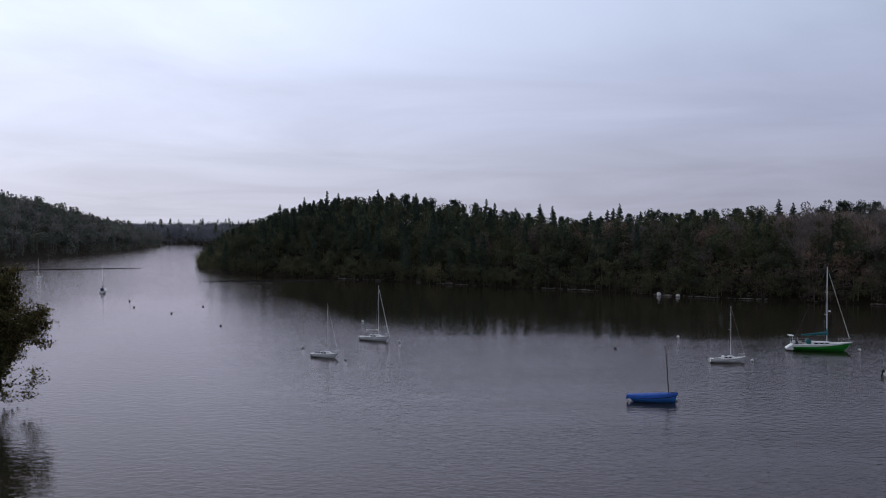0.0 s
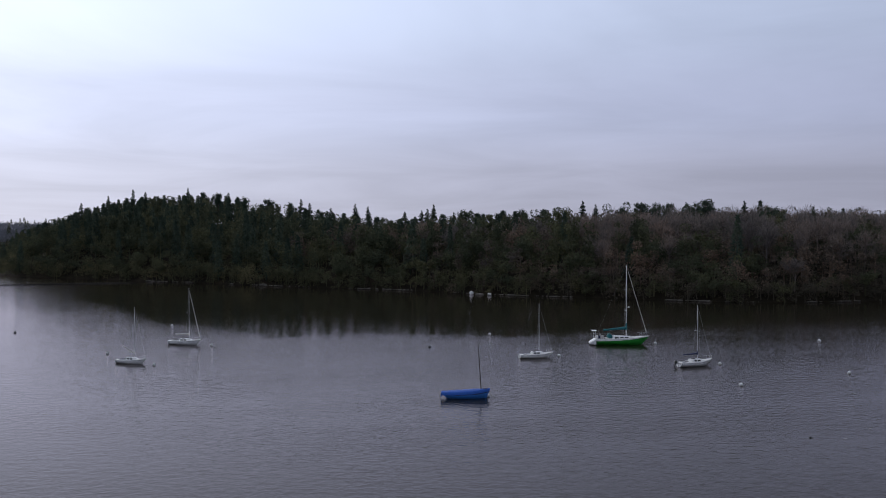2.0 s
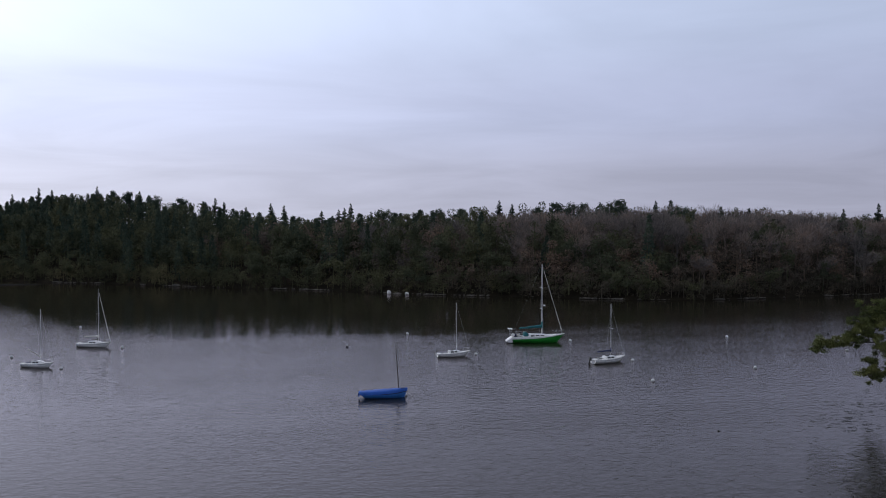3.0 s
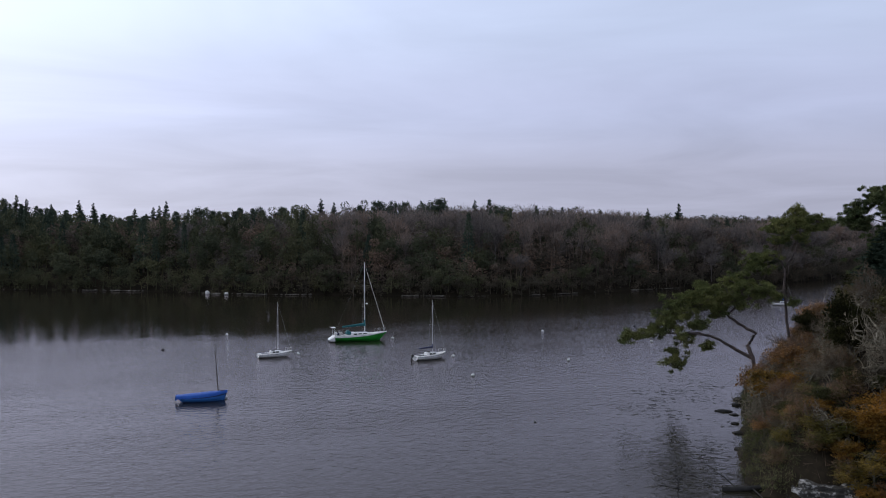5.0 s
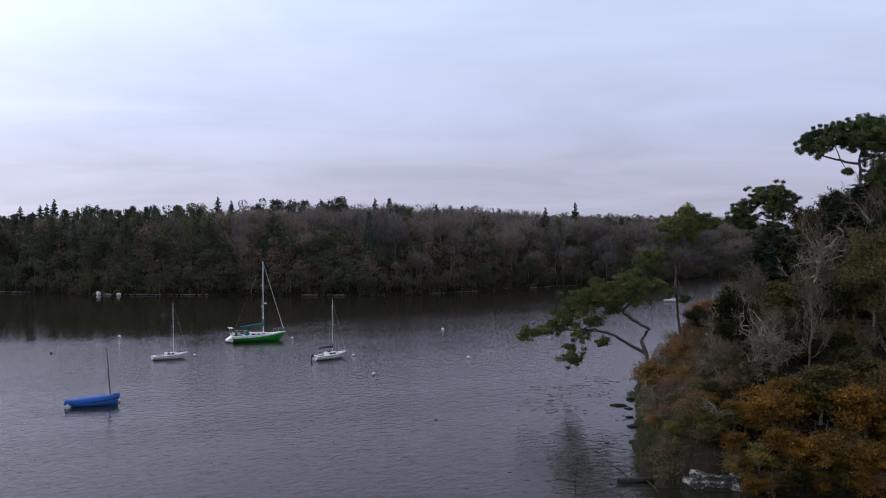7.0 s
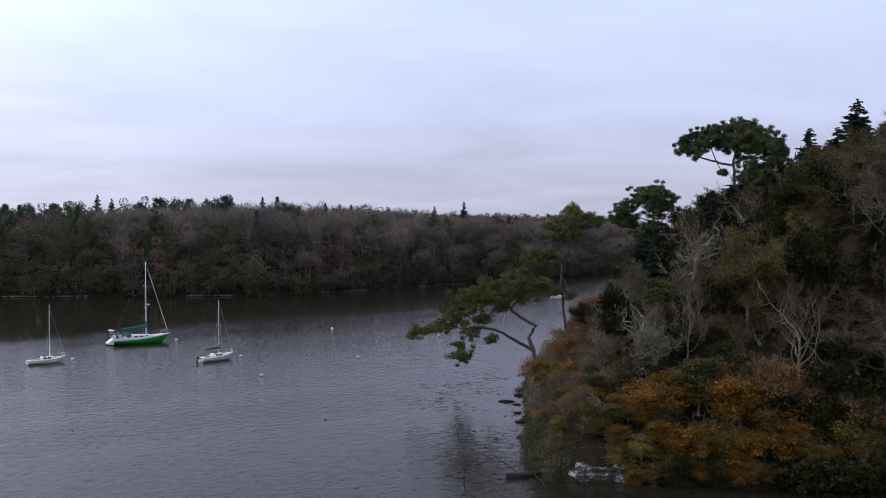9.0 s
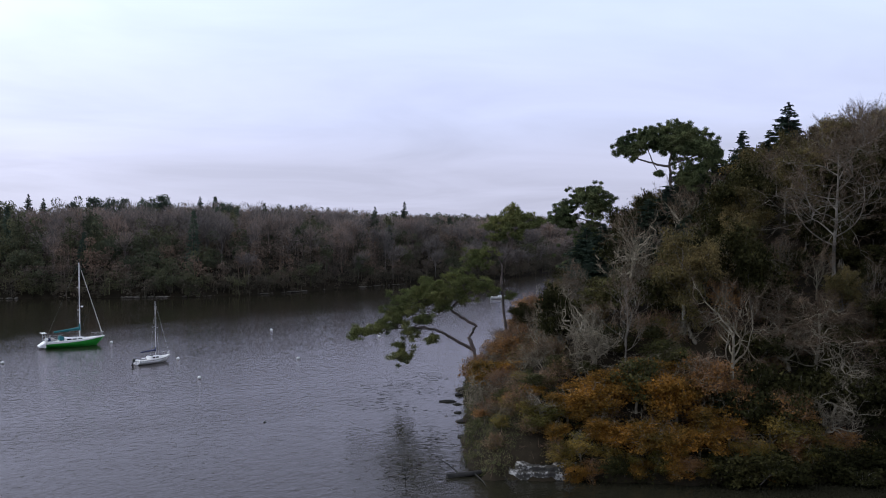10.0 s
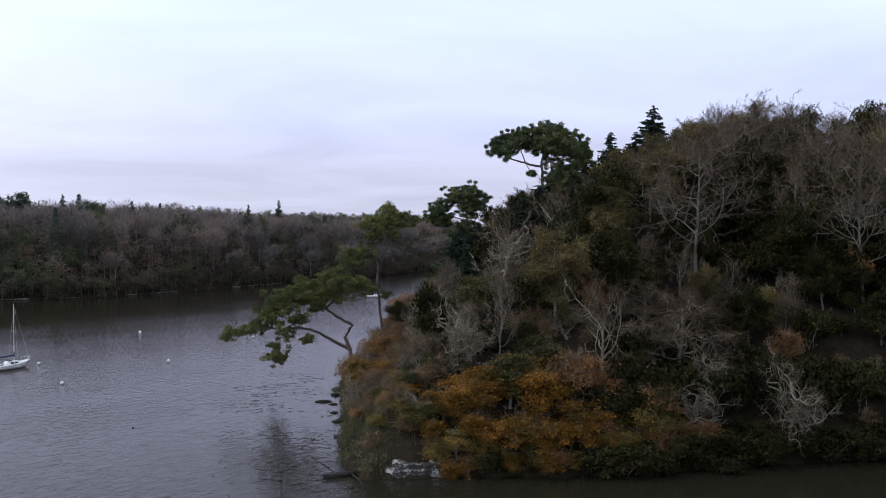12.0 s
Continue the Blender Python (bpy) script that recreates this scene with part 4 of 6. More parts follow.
p2_at = facing(51.88, 145)
q = 23.6 - p2_at.translation.z
pine_by_limbs("pine_tree", "pine with a rounded head and side tuft over the ridge", 53, [
    ([(0.3, 0, -0.8), (0.2, 0, q - 8), (0.1, 0, q)], 0.25, 0.12),
    ([(0.1, 0, q - 2.6), (-2.2, 0, q - 1.6), (-3.8, 0, q - 1.2)], 0.1, 0.05)],
    [(0.2, 0, q + 1.6, 2.0), (-0.9, 0.2, q + 2.0, 1.7), (0.9, -0.2, q + 2.1, 1.7), (0.0, 0.3, q + 0.6, 1.8), (-2.0, 0.2, q + 0.8, 1.4), (2.0, 0.1, q + 0.2, 1.4), (0.4, 0.2, q - 0.9, 1.4), (-4.2, 0.3, q - 0.2, 1.3), (-4.6, -0.2, q - 2.2, 1.2), (-3.4, 0.2, q - 2.8, 1.1), (1.3, 0.2, q + 0.9, 1.4), (-1.2, 0, q + 1.2, 1.3), (1.5, 0, q - 0.4, 1.2), (-4.0, 0, q - 0.9, 1.4), (-5.0, 0.2, q - 1.6, 1.2), (-3.0, 0, q - 1.9, 1.2),
     (0.6, 0, q - 2.8, 1.7), (-0.8, 0, q - 4.2, 2.0), (1.4, 0, q - 5.4, 2.4), (-0.6, 0, q - 7.2, 2.8), (2.0, 0.4, q - 8.4, 2.8), (0.2, 0.2, q - 10.0, 3.0), (-1.8, 0, q - 9.0, 2.2)], p2_at, 280, DARK_NEEDLE)

big_at = facing(56.45, 124.8)
b = 23.9 - big_at.translation.z
big_pine = pine_by_limbs("pine_tree", "large flat-topped pine spreading above the near woods", 54, [
    ([(0.3, 0, -0.8), (0.2, 0, b - 3), (0.1, 0, b + 2.5), (-0.1, 0, b + 5.2)], 0.34, 0.22),
    ([(-0.1, 0, b + 4.6), (-2.6, -0.2, b + 5.0), (-5.0, -0.3, b + 5.6), (-6.6, -0.3, b + 6.8)], 0.18, 0.07),
    ([(-0.1, 0, b + 5.2), (0.6, 0, b + 7.2), (1.6, 0.2, b + 8.6)], 0.18, 0.07),
    ([(0, 0, b + 4.8), (2.6, 0.4, b + 5.6), (5.0, 0.5, b + 6.6)], 0.16, 0.06),
    ([(-2.6, -0.2, b + 5.0), (-3.4, -0.2, b + 7.0), (-3.8, -0.2, b + 8.2)], 0.1, 0.05)],
    [(-7.4, -0.3, b + 6.8, 1.2), (-6.2, -0.3, b + 7.0, 1.3), (-4.8, -0.2, b + 8.6, 1.4), (-3.4, -0.2, b + 8.4, 1.4), (-5.0, -0.3, b + 7.0, 1.1), (-1.8, 0, b + 8.0, 1.7), (0.0, 0, b + 8.0, 1.9), (1.6, 0.2, b + 8.9, 1.8),
     (3.2, 0.3, b + 8.4, 1.7), (4.8, 0.4, b + 7.8, 1.8), (6.0, 0.4, b + 7.0, 1.4), (7.0, 0.4, b + 6.0, 1.1), (2.2, 0.2, b + 7.0, 1.9), (0.6, 0.1, b + 6.6, 1.4), (4.0, 0.4, b + 6.4, 1.7), (3.0, 0.3, b + 4.6, 1.3),
     (5.2, 0.4, b + 4.8, 1.1), (-6.8, 0.2, b + 7.8, 1.2), (-5.6, 0.1, b + 6.2, 1.1), (-4.2, 0.2, b + 7.6, 1.3), (-2.6, 0.2, b + 9.0, 1.4), (-0.8, 0.3, b + 9.2, 1.5), (0.8, -0.2, b + 9.4, 1.5), (2.6, 0.1, b + 9.2, 1.5), (-1.0, -0.2, b + 7.0, 1.4), (1.2, 0.4, b + 7.8, 1.8), (3.4, -0.1, b + 7.4, 1.8), (5.2, 0.2, b + 6.6, 1.5), (6.2, 0.2, b + 5.4, 1.3), (4.4, 0.1, b + 3.6, 1.5), (1.8, 0.2, b + 3.2, 1.4), (3.6, 0.3, b + 2.4, 1.7), (-1.6, 0, b + 3.6, 0.6)], big_at, 330, DARK_NEEDLE)
big_pine.scale = (0.82, 0.82, 0.975)

near_fir = fir("fir_tree", "dark pointed fir rising from the near wooded hill", 61, 17.0, 5.4, 130, 0.26)
tagged(near_fir, group="near firs")
for i, (az, d, top, k) in enumerate(((52.6, 116, 21.0, 0.80), (55.2, 117, 24.0, 0.85), (56.4, 119, 25.5, 0.85), (57.6, 113, 22.0, 0.75), (54.2, 110, 16.5, 0.70), (53.1, 107, 13.5, 0.62), (51.9, 112, 16.5, 0.65), (60.51, 142.6, 34.3, 0.8), (62.96, 145, 38.4, 1.0), (61.95, 145, 34.5, 0.9), (57.04, 130.8, 28.0, 1.2), (58.06, 130.8, 29.0, 1.2), (59.07, 130.8, 30.0, 1.2), (56.36, 133.1, 25.0, 1.1), (51.96, 142.6, 19.0, 1.0), (68.55, 152.2, 39.0, 0.8), (53.49, 118.9, 14.0, 0.8), (54.67, 122.4, 19.0, 0.9), (57.72, 117.7, 18.0, 0.9), (59.41, 121.2, 22.0, 0.9), (52.3, 128.4, 15.5, 0.8), (51.62, 120.1, 20.5, 0.8), (52.47, 115.3, 17.0, 0.75), (50.95, 123.6, 15.0, 0.7))):
    px, py, h, tall = place_top(az, d, top)
    m = pose(px, py, h, 0, 0, i * 71)
    ob = near_fir if i == 0 else copy_thing(near_fir, m)
    ob.matrix_basis = m
    ob.scale = (k, k, tall / 17.0)

SPECIES = {
    "bare_a": broadleaf("bare_tree", "leafless grey tree with a wide twiggy crown", "bare tree", 71, 13, PALE_BARK, TWIG, twigs=5, twig_len=1.0, radius=0.24, kids=5),
    "bare_b": broadleaf("bare_tree", "leafless pale-limbed tree on the near bank", "bare tree", 72, 13, PALE_BARK, TWIG, twigs=4, gnarl=0.36, spread=0.95, radius=0.26, kids=5),
    "bare_c": broadleaf("bare_tree", "slim leafless tree with ascending twigs", "bare tree", 73, 14, BARK, TWIG, twigs=7, spread=0.6, lift=0.3, radius=0.17, limbs=13, gnarl=0.2, kids=4),
    "great": broadleaf("bare_tree", "tall bare tree with long curving pale limbs", "bare tree", 83, 19, BARK, TWIG, twigs=10, spread=0.9, lift=0.08, gnarl=0.26, radius=0.24, twig_len=0.9, limbs=20, kids=5),
    "oak": broadleaf("oak_tree", "small oak holding orange autumn leaves", "oak tree", 74, 8, PALE_BARK, PALE_TWIG, OAK_LEAF, 3, 560, 14, 0.19, trunk=0.4, spread=0.95, radius=0.17, gnarl=0.45, bare_top=0.10, twig_len=0.5, kids=5),
    "olive": broadleaf("oak_tree", "small oak with fading olive-green leaves", "oak tree", 75, 8, PALE_BARK, PALE_TWIG, OLIVE_LEAF, 2, 400, 13, 0.18, trunk=0.4, spread=0.95, radius=0.15, gnarl=0.45, bare_top=0.15, twig_len=0.5, kids=5),
    "spreading": broadleaf("oak_tree", "broad dark oak overhanging the water", "oak tree", 91, 14, BARK, TWIG, DARK_LEAF, 1, 1500, 15, 0.20, trunk=0.4, spread=1.0, radius=0.3, gnarl=0.36, kids=6, spray=0.42),
    "rust": broadleaf("beech_tree", "small tree with sparse rust-brown leaves", "beech tree", 76, 8, PALE_BARK, TWIG_RED, RUST_LEAF, 4, 250, 12, 0.17, trunk=0.42, radius=0.15, kids=5, gnarl=0.4, bare_top=0.15),
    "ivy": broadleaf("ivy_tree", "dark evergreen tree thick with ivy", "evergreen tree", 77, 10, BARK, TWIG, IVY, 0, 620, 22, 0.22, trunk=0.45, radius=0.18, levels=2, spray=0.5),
    "holly": broadleaf("holly_bush", "dark evergreen holly under the trees", "evergreen shrub", 84, 5, BARK, TWIG, IVY, 0, 170, 16, 0.27, levels=1, stems=4, radius=0.06, trunk=0.6, kids=5, spread=0.8, spray=0.45),
    "gnarled": broadleaf("bare_tree", "gnarled bare oak with pale twisting lichened limbs", "bare tree", 95, 8, PALE_BARK, PALE_TWIG, twigs=4, levels=3, trunk=0.40, spread=1.1, gnarl=0.55, lift=0.05, kids=5, radius=0.19, twig_len=0.55, sides=6),
    "grey": broadleaf("bare_tree", "spreading grey bare tree with a dense haze of twigs", "bare tree", 97, 10, PALE_BARK, TWIG, twigs=9, levels=3, spread=0.95, gnarl=0.34, lift=0.08, kids=5, radius=0.20, limbs=15, twig_len=0.75),
    "laurel": broadleaf("laurel_tree", "mid-green evergreen laurel on the near slope", "evergreen tree", 87, 7, BARK, TWIG, GREEN_LEAF, 1, 420, 17, 0.19, trunk=0.4, radius=0.13, levels=3, kids=5, gnarl=0.4, spray=0.42),
    "bramble": broadleaf("bramble_thicket", "brown-olive tangle of brambles and dead stems", "shrub", 88, 3.2, BARK, TWIG_RED, DARK_LEAF, 5, 110, 13, 0.17, levels=1, stems=9, radius=0.03, trunk=0.6, kids=5, spread=1.0, gnarl=0.5, lift=0.0, twig_len=0.8, spray=0.4),
    "shrub": broadleaf("bare_shrub", "leafless pale-stemmed shrub at the water's edge", "shrub", 78, 5, PALE_BARK, TWIG, twigs=4, levels=2, stems=6, radius=0.05, trunk=0.55, gnarl=0.42, kids=5, spread=0.9, twig_len=0.7),
    "russet": broadleaf("russet_shrub", "russet-twigged leafless shrub on the bank", "shrub", 79, 5, BARK, TWIG_RED, RUST_LEAF, 6, 70, 12, 0.16, levels=2, stems=7, radius=0.05, trunk=0.55, kids=5, twig_len=0.9),
}
GROUPS = {"bare_a": "bare trees", "bare_b": "bare trees", "bare_c": "bare trees", "great": "bare trees", "grey": "bare trees", "gnarled": "bare trees", "oak": "autumn oaks", "olive": "autumn oaks", "spreading": "autumn oaks", "rust": "rusty beeches", "ivy": "ivy trees", "laurel": "laurel trees", "holly": "holly bushes", "bramble": "bramble thickets", "shrub": "shore shrubs", "russet": "russet shrubs"}
SIZES = {}
for kind, src in SPECIES.items():
    co = np.concatenate([np.array([c for c in ob.bound_box]) for ob in src.children])
    SIZES[kind] = (co[:, 2].max(), (np.ptp(co[:, 0]) + np.ptp(co[:, 1])) / 2)
placed = set()


def plant(kind, x, y, tall, wide, turn=0.0, lean=(0, 0), label="", sink=0.0):
    """A tree or shrub of a kind, so many metres tall and wide."""
    src, m = SPECIES[kind], pose(x, y, land_at(x, y) - sink * tall, lean[0], lean[1], turn)
    ob = src if kind not in placed else copy_thing(src, m)
    placed.add(kind)
    ob.matrix_basis = m
    up = tall / SIZES[kind][0]
    across = min(max(wide / SIZES[kind][1], 0.72 * up), 1.5 * up)
    ob.scale = (across, across, up)
    return tagged(ob, label, group=GROUPS[kind])


def polar(kind, az, d, tall, wide, turn=0.0, lean=(0, 0), sink=0.0):
    return plant(kind, d * math.sin(radians(az)), d * math.cos(radians(az)), tall, wide, turn, lean, "", sink)


# the point's trees, from its tip round to the dark inlet: bearing, metres behind the waterline, where the top stands from eye level in degrees, width
def rise(kind, az, back, top, wide, turn):
    d = shore_distance("right", az) + back
    px, py = d * math.sin(radians(az)), d * math.cos(radians(az))
    plant(kind, px, py, max(H + d * math.tan(radians(top)) - land_at(px, py), 1.6), wide, turn)


for row in (
        # the tip
        ("oak", 46.0, 20, -7.7, 6.5, 10), ("rust", 45.3, 26, -7.3, 5.0, 60), ("rust", 46.9, 28, -6.2, 6.0, 100), ("russet", 47.6, 34, -5.6, 6.5, 30), ("russet", 48.0, 48, -4.3, 7.5, 130), ("rust", 48.6, 52, -4.0, 7.0, 75),
        ("rust", 45.6, 8, -11.2, 3.6, 30), ("bramble", 46.4, 3.0, -13.0, 3.6, 10), ("bramble", 47.2, 5.0, -12.2, 4.0, 90), ("bramble", 46.3, 9.0, -11.4, 3.6, 190), ("laurel", 47.0, 10, -10.4, 3.6, 220), ("bramble", 48.2, 2.6, -13.0, 3.6, 270), ("olive", 47.8, 12, -9.2, 4.0, 15), ("russet", 45.9, 12, -9.8, 4.2, 80), ("olive", 46.9, 8, -10.2, 4.2, 190), ("oak", 47.6, 7, -9.8, 4.2, 310), ("shrub", 46.2, 14, -9.0, 4.5, 260), ("rust", 48.4, 6.5, -9.4, 4.5, 120), ("shrub", 47.2, 12, -8.6, 5.0, 15), ("shrub", 46.6, 7, -10.8, 4.0, 140), ("olive", 46.6, 4, -12.4, 3.6, 20), ("shrub", 48.0, 9, -9.0, 5.0, 70), ("olive", 47.9, 3.5, -11.6, 4.0, 210), ("russet", 46.9, 16, -8.2, 4.5, 200),
        ("gnarled", 47.9, 15, -7.2, 5.0, 40), ("shrub", 46.0, 34, -6.7, 6.0, 0), ("shrub", 46.8, 40, -5.7, 6.5, 90), ("gnarled", 45.7, 16, -8.2, 4.0, 150), ("gnarled", 46.8, 5, -10.6, 3.6, 20), ("gnarled", 48.9, 4, -9.4, 4.0, 250), ("gnarled", 56.0, 8, -6.4, 6.0, 75), ("gnarled", 53.0, 6, -7.6, 5.0, 10), ("oak", 47.2, 20, -7.9, 4.5, 250),
        # orange oaks along the waterline
        ("olive", 49.2, 3, -10.4, 4.5, 140), ("oak", 50.6, 3.5, -9.6, 5.0, 33), ("oak", 52.3, 3.2, -9.1, 6.0, 88), ("oak", 54.6, 4.0, -8.2, 7.5, 300), ("oak", 56.9, 3.4, -7.9, 7.0, 111), ("oak", 53.4, 1.0, -11.4, 5.0, 10),
        ("oak", 55.8, 1.0, -11.4, 6.0, 190), ("oak", 58.2, 1.2, -11.2, 5.5, 210), ("olive", 51.4, 0.8, -12.0, 4.5, 60), ("olive", 57.4, 0.6, -12.6, 5.0, 145), ("gnarled", 57.6, 6.5, -6.9, 6.5, 33), ("gnarled", 54.9, 7.0, -7.4, 6.0, 133),
        ("oak", 51.6, 5.0, -8.6, 6.0, 270), ("oak", 53.6, 5.5, -7.9, 7.0, 200), ("oak", 55.8, 6.0, -7.4, 7.5, 20), ("oak", 52.6, 1.6, -11.0, 5.5, 120), ("oak", 54.6, 1.4, -10.8, 6.0, 240), ("oak", 56.8, 1.2, -11.2, 6.0, 340), ("oak", 49.8, 2.2, -11.4, 4.5, 150), ("oak", 59.2, 2.0, -9.8, 6.0, 70),
        ("olive", 50.4, 0.9, -12.6, 4.0, 10), ("olive", 54.2, 0.4, -13.2, 4.5, 100), ("oak", 48.6, 5.0, -9.8, 4.5, 40), ("rust", 47.4, 6.5, -10.6, 4.0, 15),
        # rusty ones beyond
        ("rust", 58.7, 4.5, -7.0, 7.0, 130), ("rust", 60.6, 3.4, -8.4, 6.0, 45), ("rust", 60.0, 1.4, -10.8, 5.0, 0), ("olive", 62.0, 1.8, -10.2, 6.0, 250), ("olive", 64.0, 1.8, -10.4, 6.5, 20), ("rust", 66.0, 1.4, -11.0, 5.5, 77), ("rust", 62.8, 2.6, -9.0, 6.0, 200), ("olive", 65.2, 0.8, -11.6, 5.5, 290), ("rust", 63.4, 0.8, -11.4, 5.5, 310), ("olive", 60.6, 0.6, -12.0, 5.0, 30), ("olive", 67.2, 1.0, -12.2, 4.5, 170), ("olive", 61.4, 0.5, -12.0, 5.0, 145),
        # pale limbs and evergreens of the mid slope
        ("gnarled", 50.2, 15, -3.5, 6.0, 170), ("gnarled", 51.3, 12, -4.4, 6.0, 50), ("shrub", 49.2, 12, -6.3, 6.0, 160), ("gnarled", 52.3, 10, -5.6, 6.0, 250), ("bare_b", 49.6, 20, -4.6, 6.0, 0), ("bare_c", 50.9, 24, -1.8, 5.5, 90), ("gnarled", 48.8, 22, -5.4, 5.0, 310),
        ("laurel", 49.7, 8, -8.2, 5.0, 15), ("holly", 53.2, 9, -8.6, 6.0, 160), ("laurel", 51.6, 7.5, -8.2, 5.0, 60), ("laurel", 48.7, 6, -9.8, 4.0, 200), ("holly", 55.8, 11, -7.2, 6.0, 5),
        ("gnarled", 54.0, 15, -3.8, 6.0, 60), ("olive", 56.0, 13, -5.4, 5.0, 5), ("bare_b", 52.8, 17, -3.0, 5.5, 177), ("bare_c", 54.6, 18, -2.0, 5.0, 320), ("bare_b", 55.0, 19, -2.4, 6.0, 45), ("bare_c", 57.0, 17, -2.6, 6.0, 10), ("gnarled", 58.0, 12, -4.6, 6.0, 140),
        ("rust", 59.4, 15, -2.6, 5.0, 145), ("bare_c", 59.6, 20, -0.6, 6.0, 77), ("bare_a", 61.4, 16, -2.4, 7.0, 275), ("bare_c", 57.8, 26, 0.4, 6.0, 175), ("bare_c", 56.2, 27, 0.2, 6.0, 35), ("bare_b", 60.8, 26, 1.0, 7.0, 215),
        # the wide grey tree and the twisted pale ones over the dark inlet
        ("grey", 64.6, 7, -3.5, 12.5, 330), ("gnarled", 63.2, 8.5, -4.2, 8.5, 90), ("gnarled", 66.4, 6.0, -5.2, 7.5, 215), ("grey", 62.4, 12, -3.2, 9.0, 60), ("grey", 67.4, 12, -3.6, 8.0, 10), ("gnarled", 65.0, 3.0, -8.4, 6.5, 300),
        ("gnarled", 71.2, 1.6, -6.0, 8.5, 215), ("rust", 70.6, 8, -5.5, 5.0, 77), ("olive", 69.0, 13, -3.2, 4.5, 177), ("gnarled", 78.0, 4, -6.0, 8.0, 120)):
    rise(*row)
# low growth hanging over the waterline
rng = np.random.default_rng(15)
for i, az in enumerate(np.arange(50.3, 65.2, 0.93)):
    kind = ("olive", "oak", "rust", "olive", "holly", "oak")[i % 6]
    polar(kind, az, shore_distance("right", az) + rng.uniform(-0.3, 0.8), rng.uniform(2.0, 3.0), rng.uniform(3.0, 4.6), rng.uniform(0, 360), (0, 0), 0.22)
# near-black hollies added to make the inlet's foot read as shade
for az in np.arange(59.7, 83, 0.72):
    polar("holly", az, shore_distance("right", az) + rng.uniform(-0.4, 0.6), rng.uniform(2.4, 3.6), rng.uniform(4.5, 6.0), rng.uniform(0, 360), (0, 0), 0.3)
    if az > 59.2:
        polar("holly", az, shore_distance("right", az) + rng.uniform(3.0, 5.5), rng.uniform(3.5, 5.5), rng.uniform(5.0, 7.0), rng.uniform(0, 360), (0, 0), 0.2)
# thickets over the front slope
x, y, s = scatter(rng, "right", 50, 130, 5, 105, 3.4, 1.0, 26)
for px, py in zip(x, y):
    az = math.degrees(math.atan2(px, py))
    if 46.5 < az < 80:
        kind = "bramble" if az < 66 or rng.random() < 0.4 else "holly"
        plant(kind, px, py, rng.uniform(1.6, 3.0), rng.uniform(3.2, 4.6), rng.uniform(0, 360), (0, 0), "", 0.1)
# the big bare trees that show their limbs on the slope: bearing, distance, height of the top by the skyline's drop in degrees
rng = np.random.default_rng(16)
for kind, az, d, drop, wide, turn in (
        ("great", 65.4, 106, 0.2, 19, 40), ("great", 67.8, 124, 0.0, 18, 120), ("great", 62.8, 118, 0.5, 13, 200), ("great", 74.4, 108, 0.2, 15, 300), ("great", 72.0, 122, 0.2, 15, 10), 
        ("great", 70.0, 128, 0.0, 15, 60), ("great", 76.8, 120, 0.2, 15, 150), ("bare_c", 78.5, 122, 0.3, 12, 220), ("bare_b", 59.8, 112, 4.0, 6, 20), ("bare_c", 54.0, 118, 3.0, 6, 100), ("great", 60.4, 128, 0.6, 12, 350),
        ("bare_c", 53.2, 134, 0.7, 6, 70), ("bare_c", 54.7, 136, 0.3, 7, 275), ("bare_c", 53.9, 140, 0.2, 6, 175)):
    px, py = d * math.sin(radians(az)), d * math.cos(radians(az))
    tall = H + d * math.tan(radians(line_at(POINT_LINE, az) - drop)) - land_at(px, py)
    plant(kind, px, py, max(tall, 5.0), wide, turn)
# filling of the slope behind
rng = np.random.default_rng(17)
x, y, s = scatter(rng, "right", 55, 180, -5, 135, 5.5, 5.0, 68)
for px, py, ps in zip(x, y, s):
    az, d = math.degrees(math.atan2(px, py)), math.hypot(px, py)
    if az < 46.5 or az > 81 or d > 178:
        continue
    if 50.8 < az < 58.5 and d < 126 and rng.random() < 0.6:
        continue
    u = rng.random()
    leafy = 0.46 if az < 61.8 else 0.62
    if az > 61.8 and d > 124 and u < 0.35:
        u = 0.95
    tall = rng.uniform(7.0, 11.5)
    if az < 61 and u > leafy + 0.22 and rng.random() < 0.72:
        u = leafy * rng.uniform(0.4, 1.3)
    if u < leafy * (0.62 if az < 66 else 0.85):
        kind = "ivy"
    elif u < leafy:
        kind = "spreading"
    elif u < leafy + 0.09 and not 49 < az < 59:
        kind = "olive"
    elif u < leafy + 0.22 and ps < 18:
        kind = "gnarled" if 48.7 < az < 60 else "rust"
    else:
        kind, tall = ("bare_a", "great", "bare_c")[rng.integers(3)], rng.uniform(9.0, 14.0)
    if kind in ("ivy", "spreading") and 48.7 < az < 59.2 and rng.random() < 0.3:
        kind = "bare_c"
    tall = cap(POINT_LINE, px, py, tall, rng, 0.8)
    if 61.8 < az < 69.4 and d < 110 or 70.2 < az and d < 113:
        tall = min(tall, 6.5)
    if tall < 2.2:
        continue
    plant(kind, px, py, tall, min(max(tall * rng.uniform(0.6, 0.8), 4.5), 9.0), rng.uniform(0, 360))

# ivy-clad trees, added so dark leaves fill the wood's shaded inside
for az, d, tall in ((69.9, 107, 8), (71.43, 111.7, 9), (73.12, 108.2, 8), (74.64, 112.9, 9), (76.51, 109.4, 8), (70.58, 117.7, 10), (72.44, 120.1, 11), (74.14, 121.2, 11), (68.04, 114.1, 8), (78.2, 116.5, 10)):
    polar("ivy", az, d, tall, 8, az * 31)

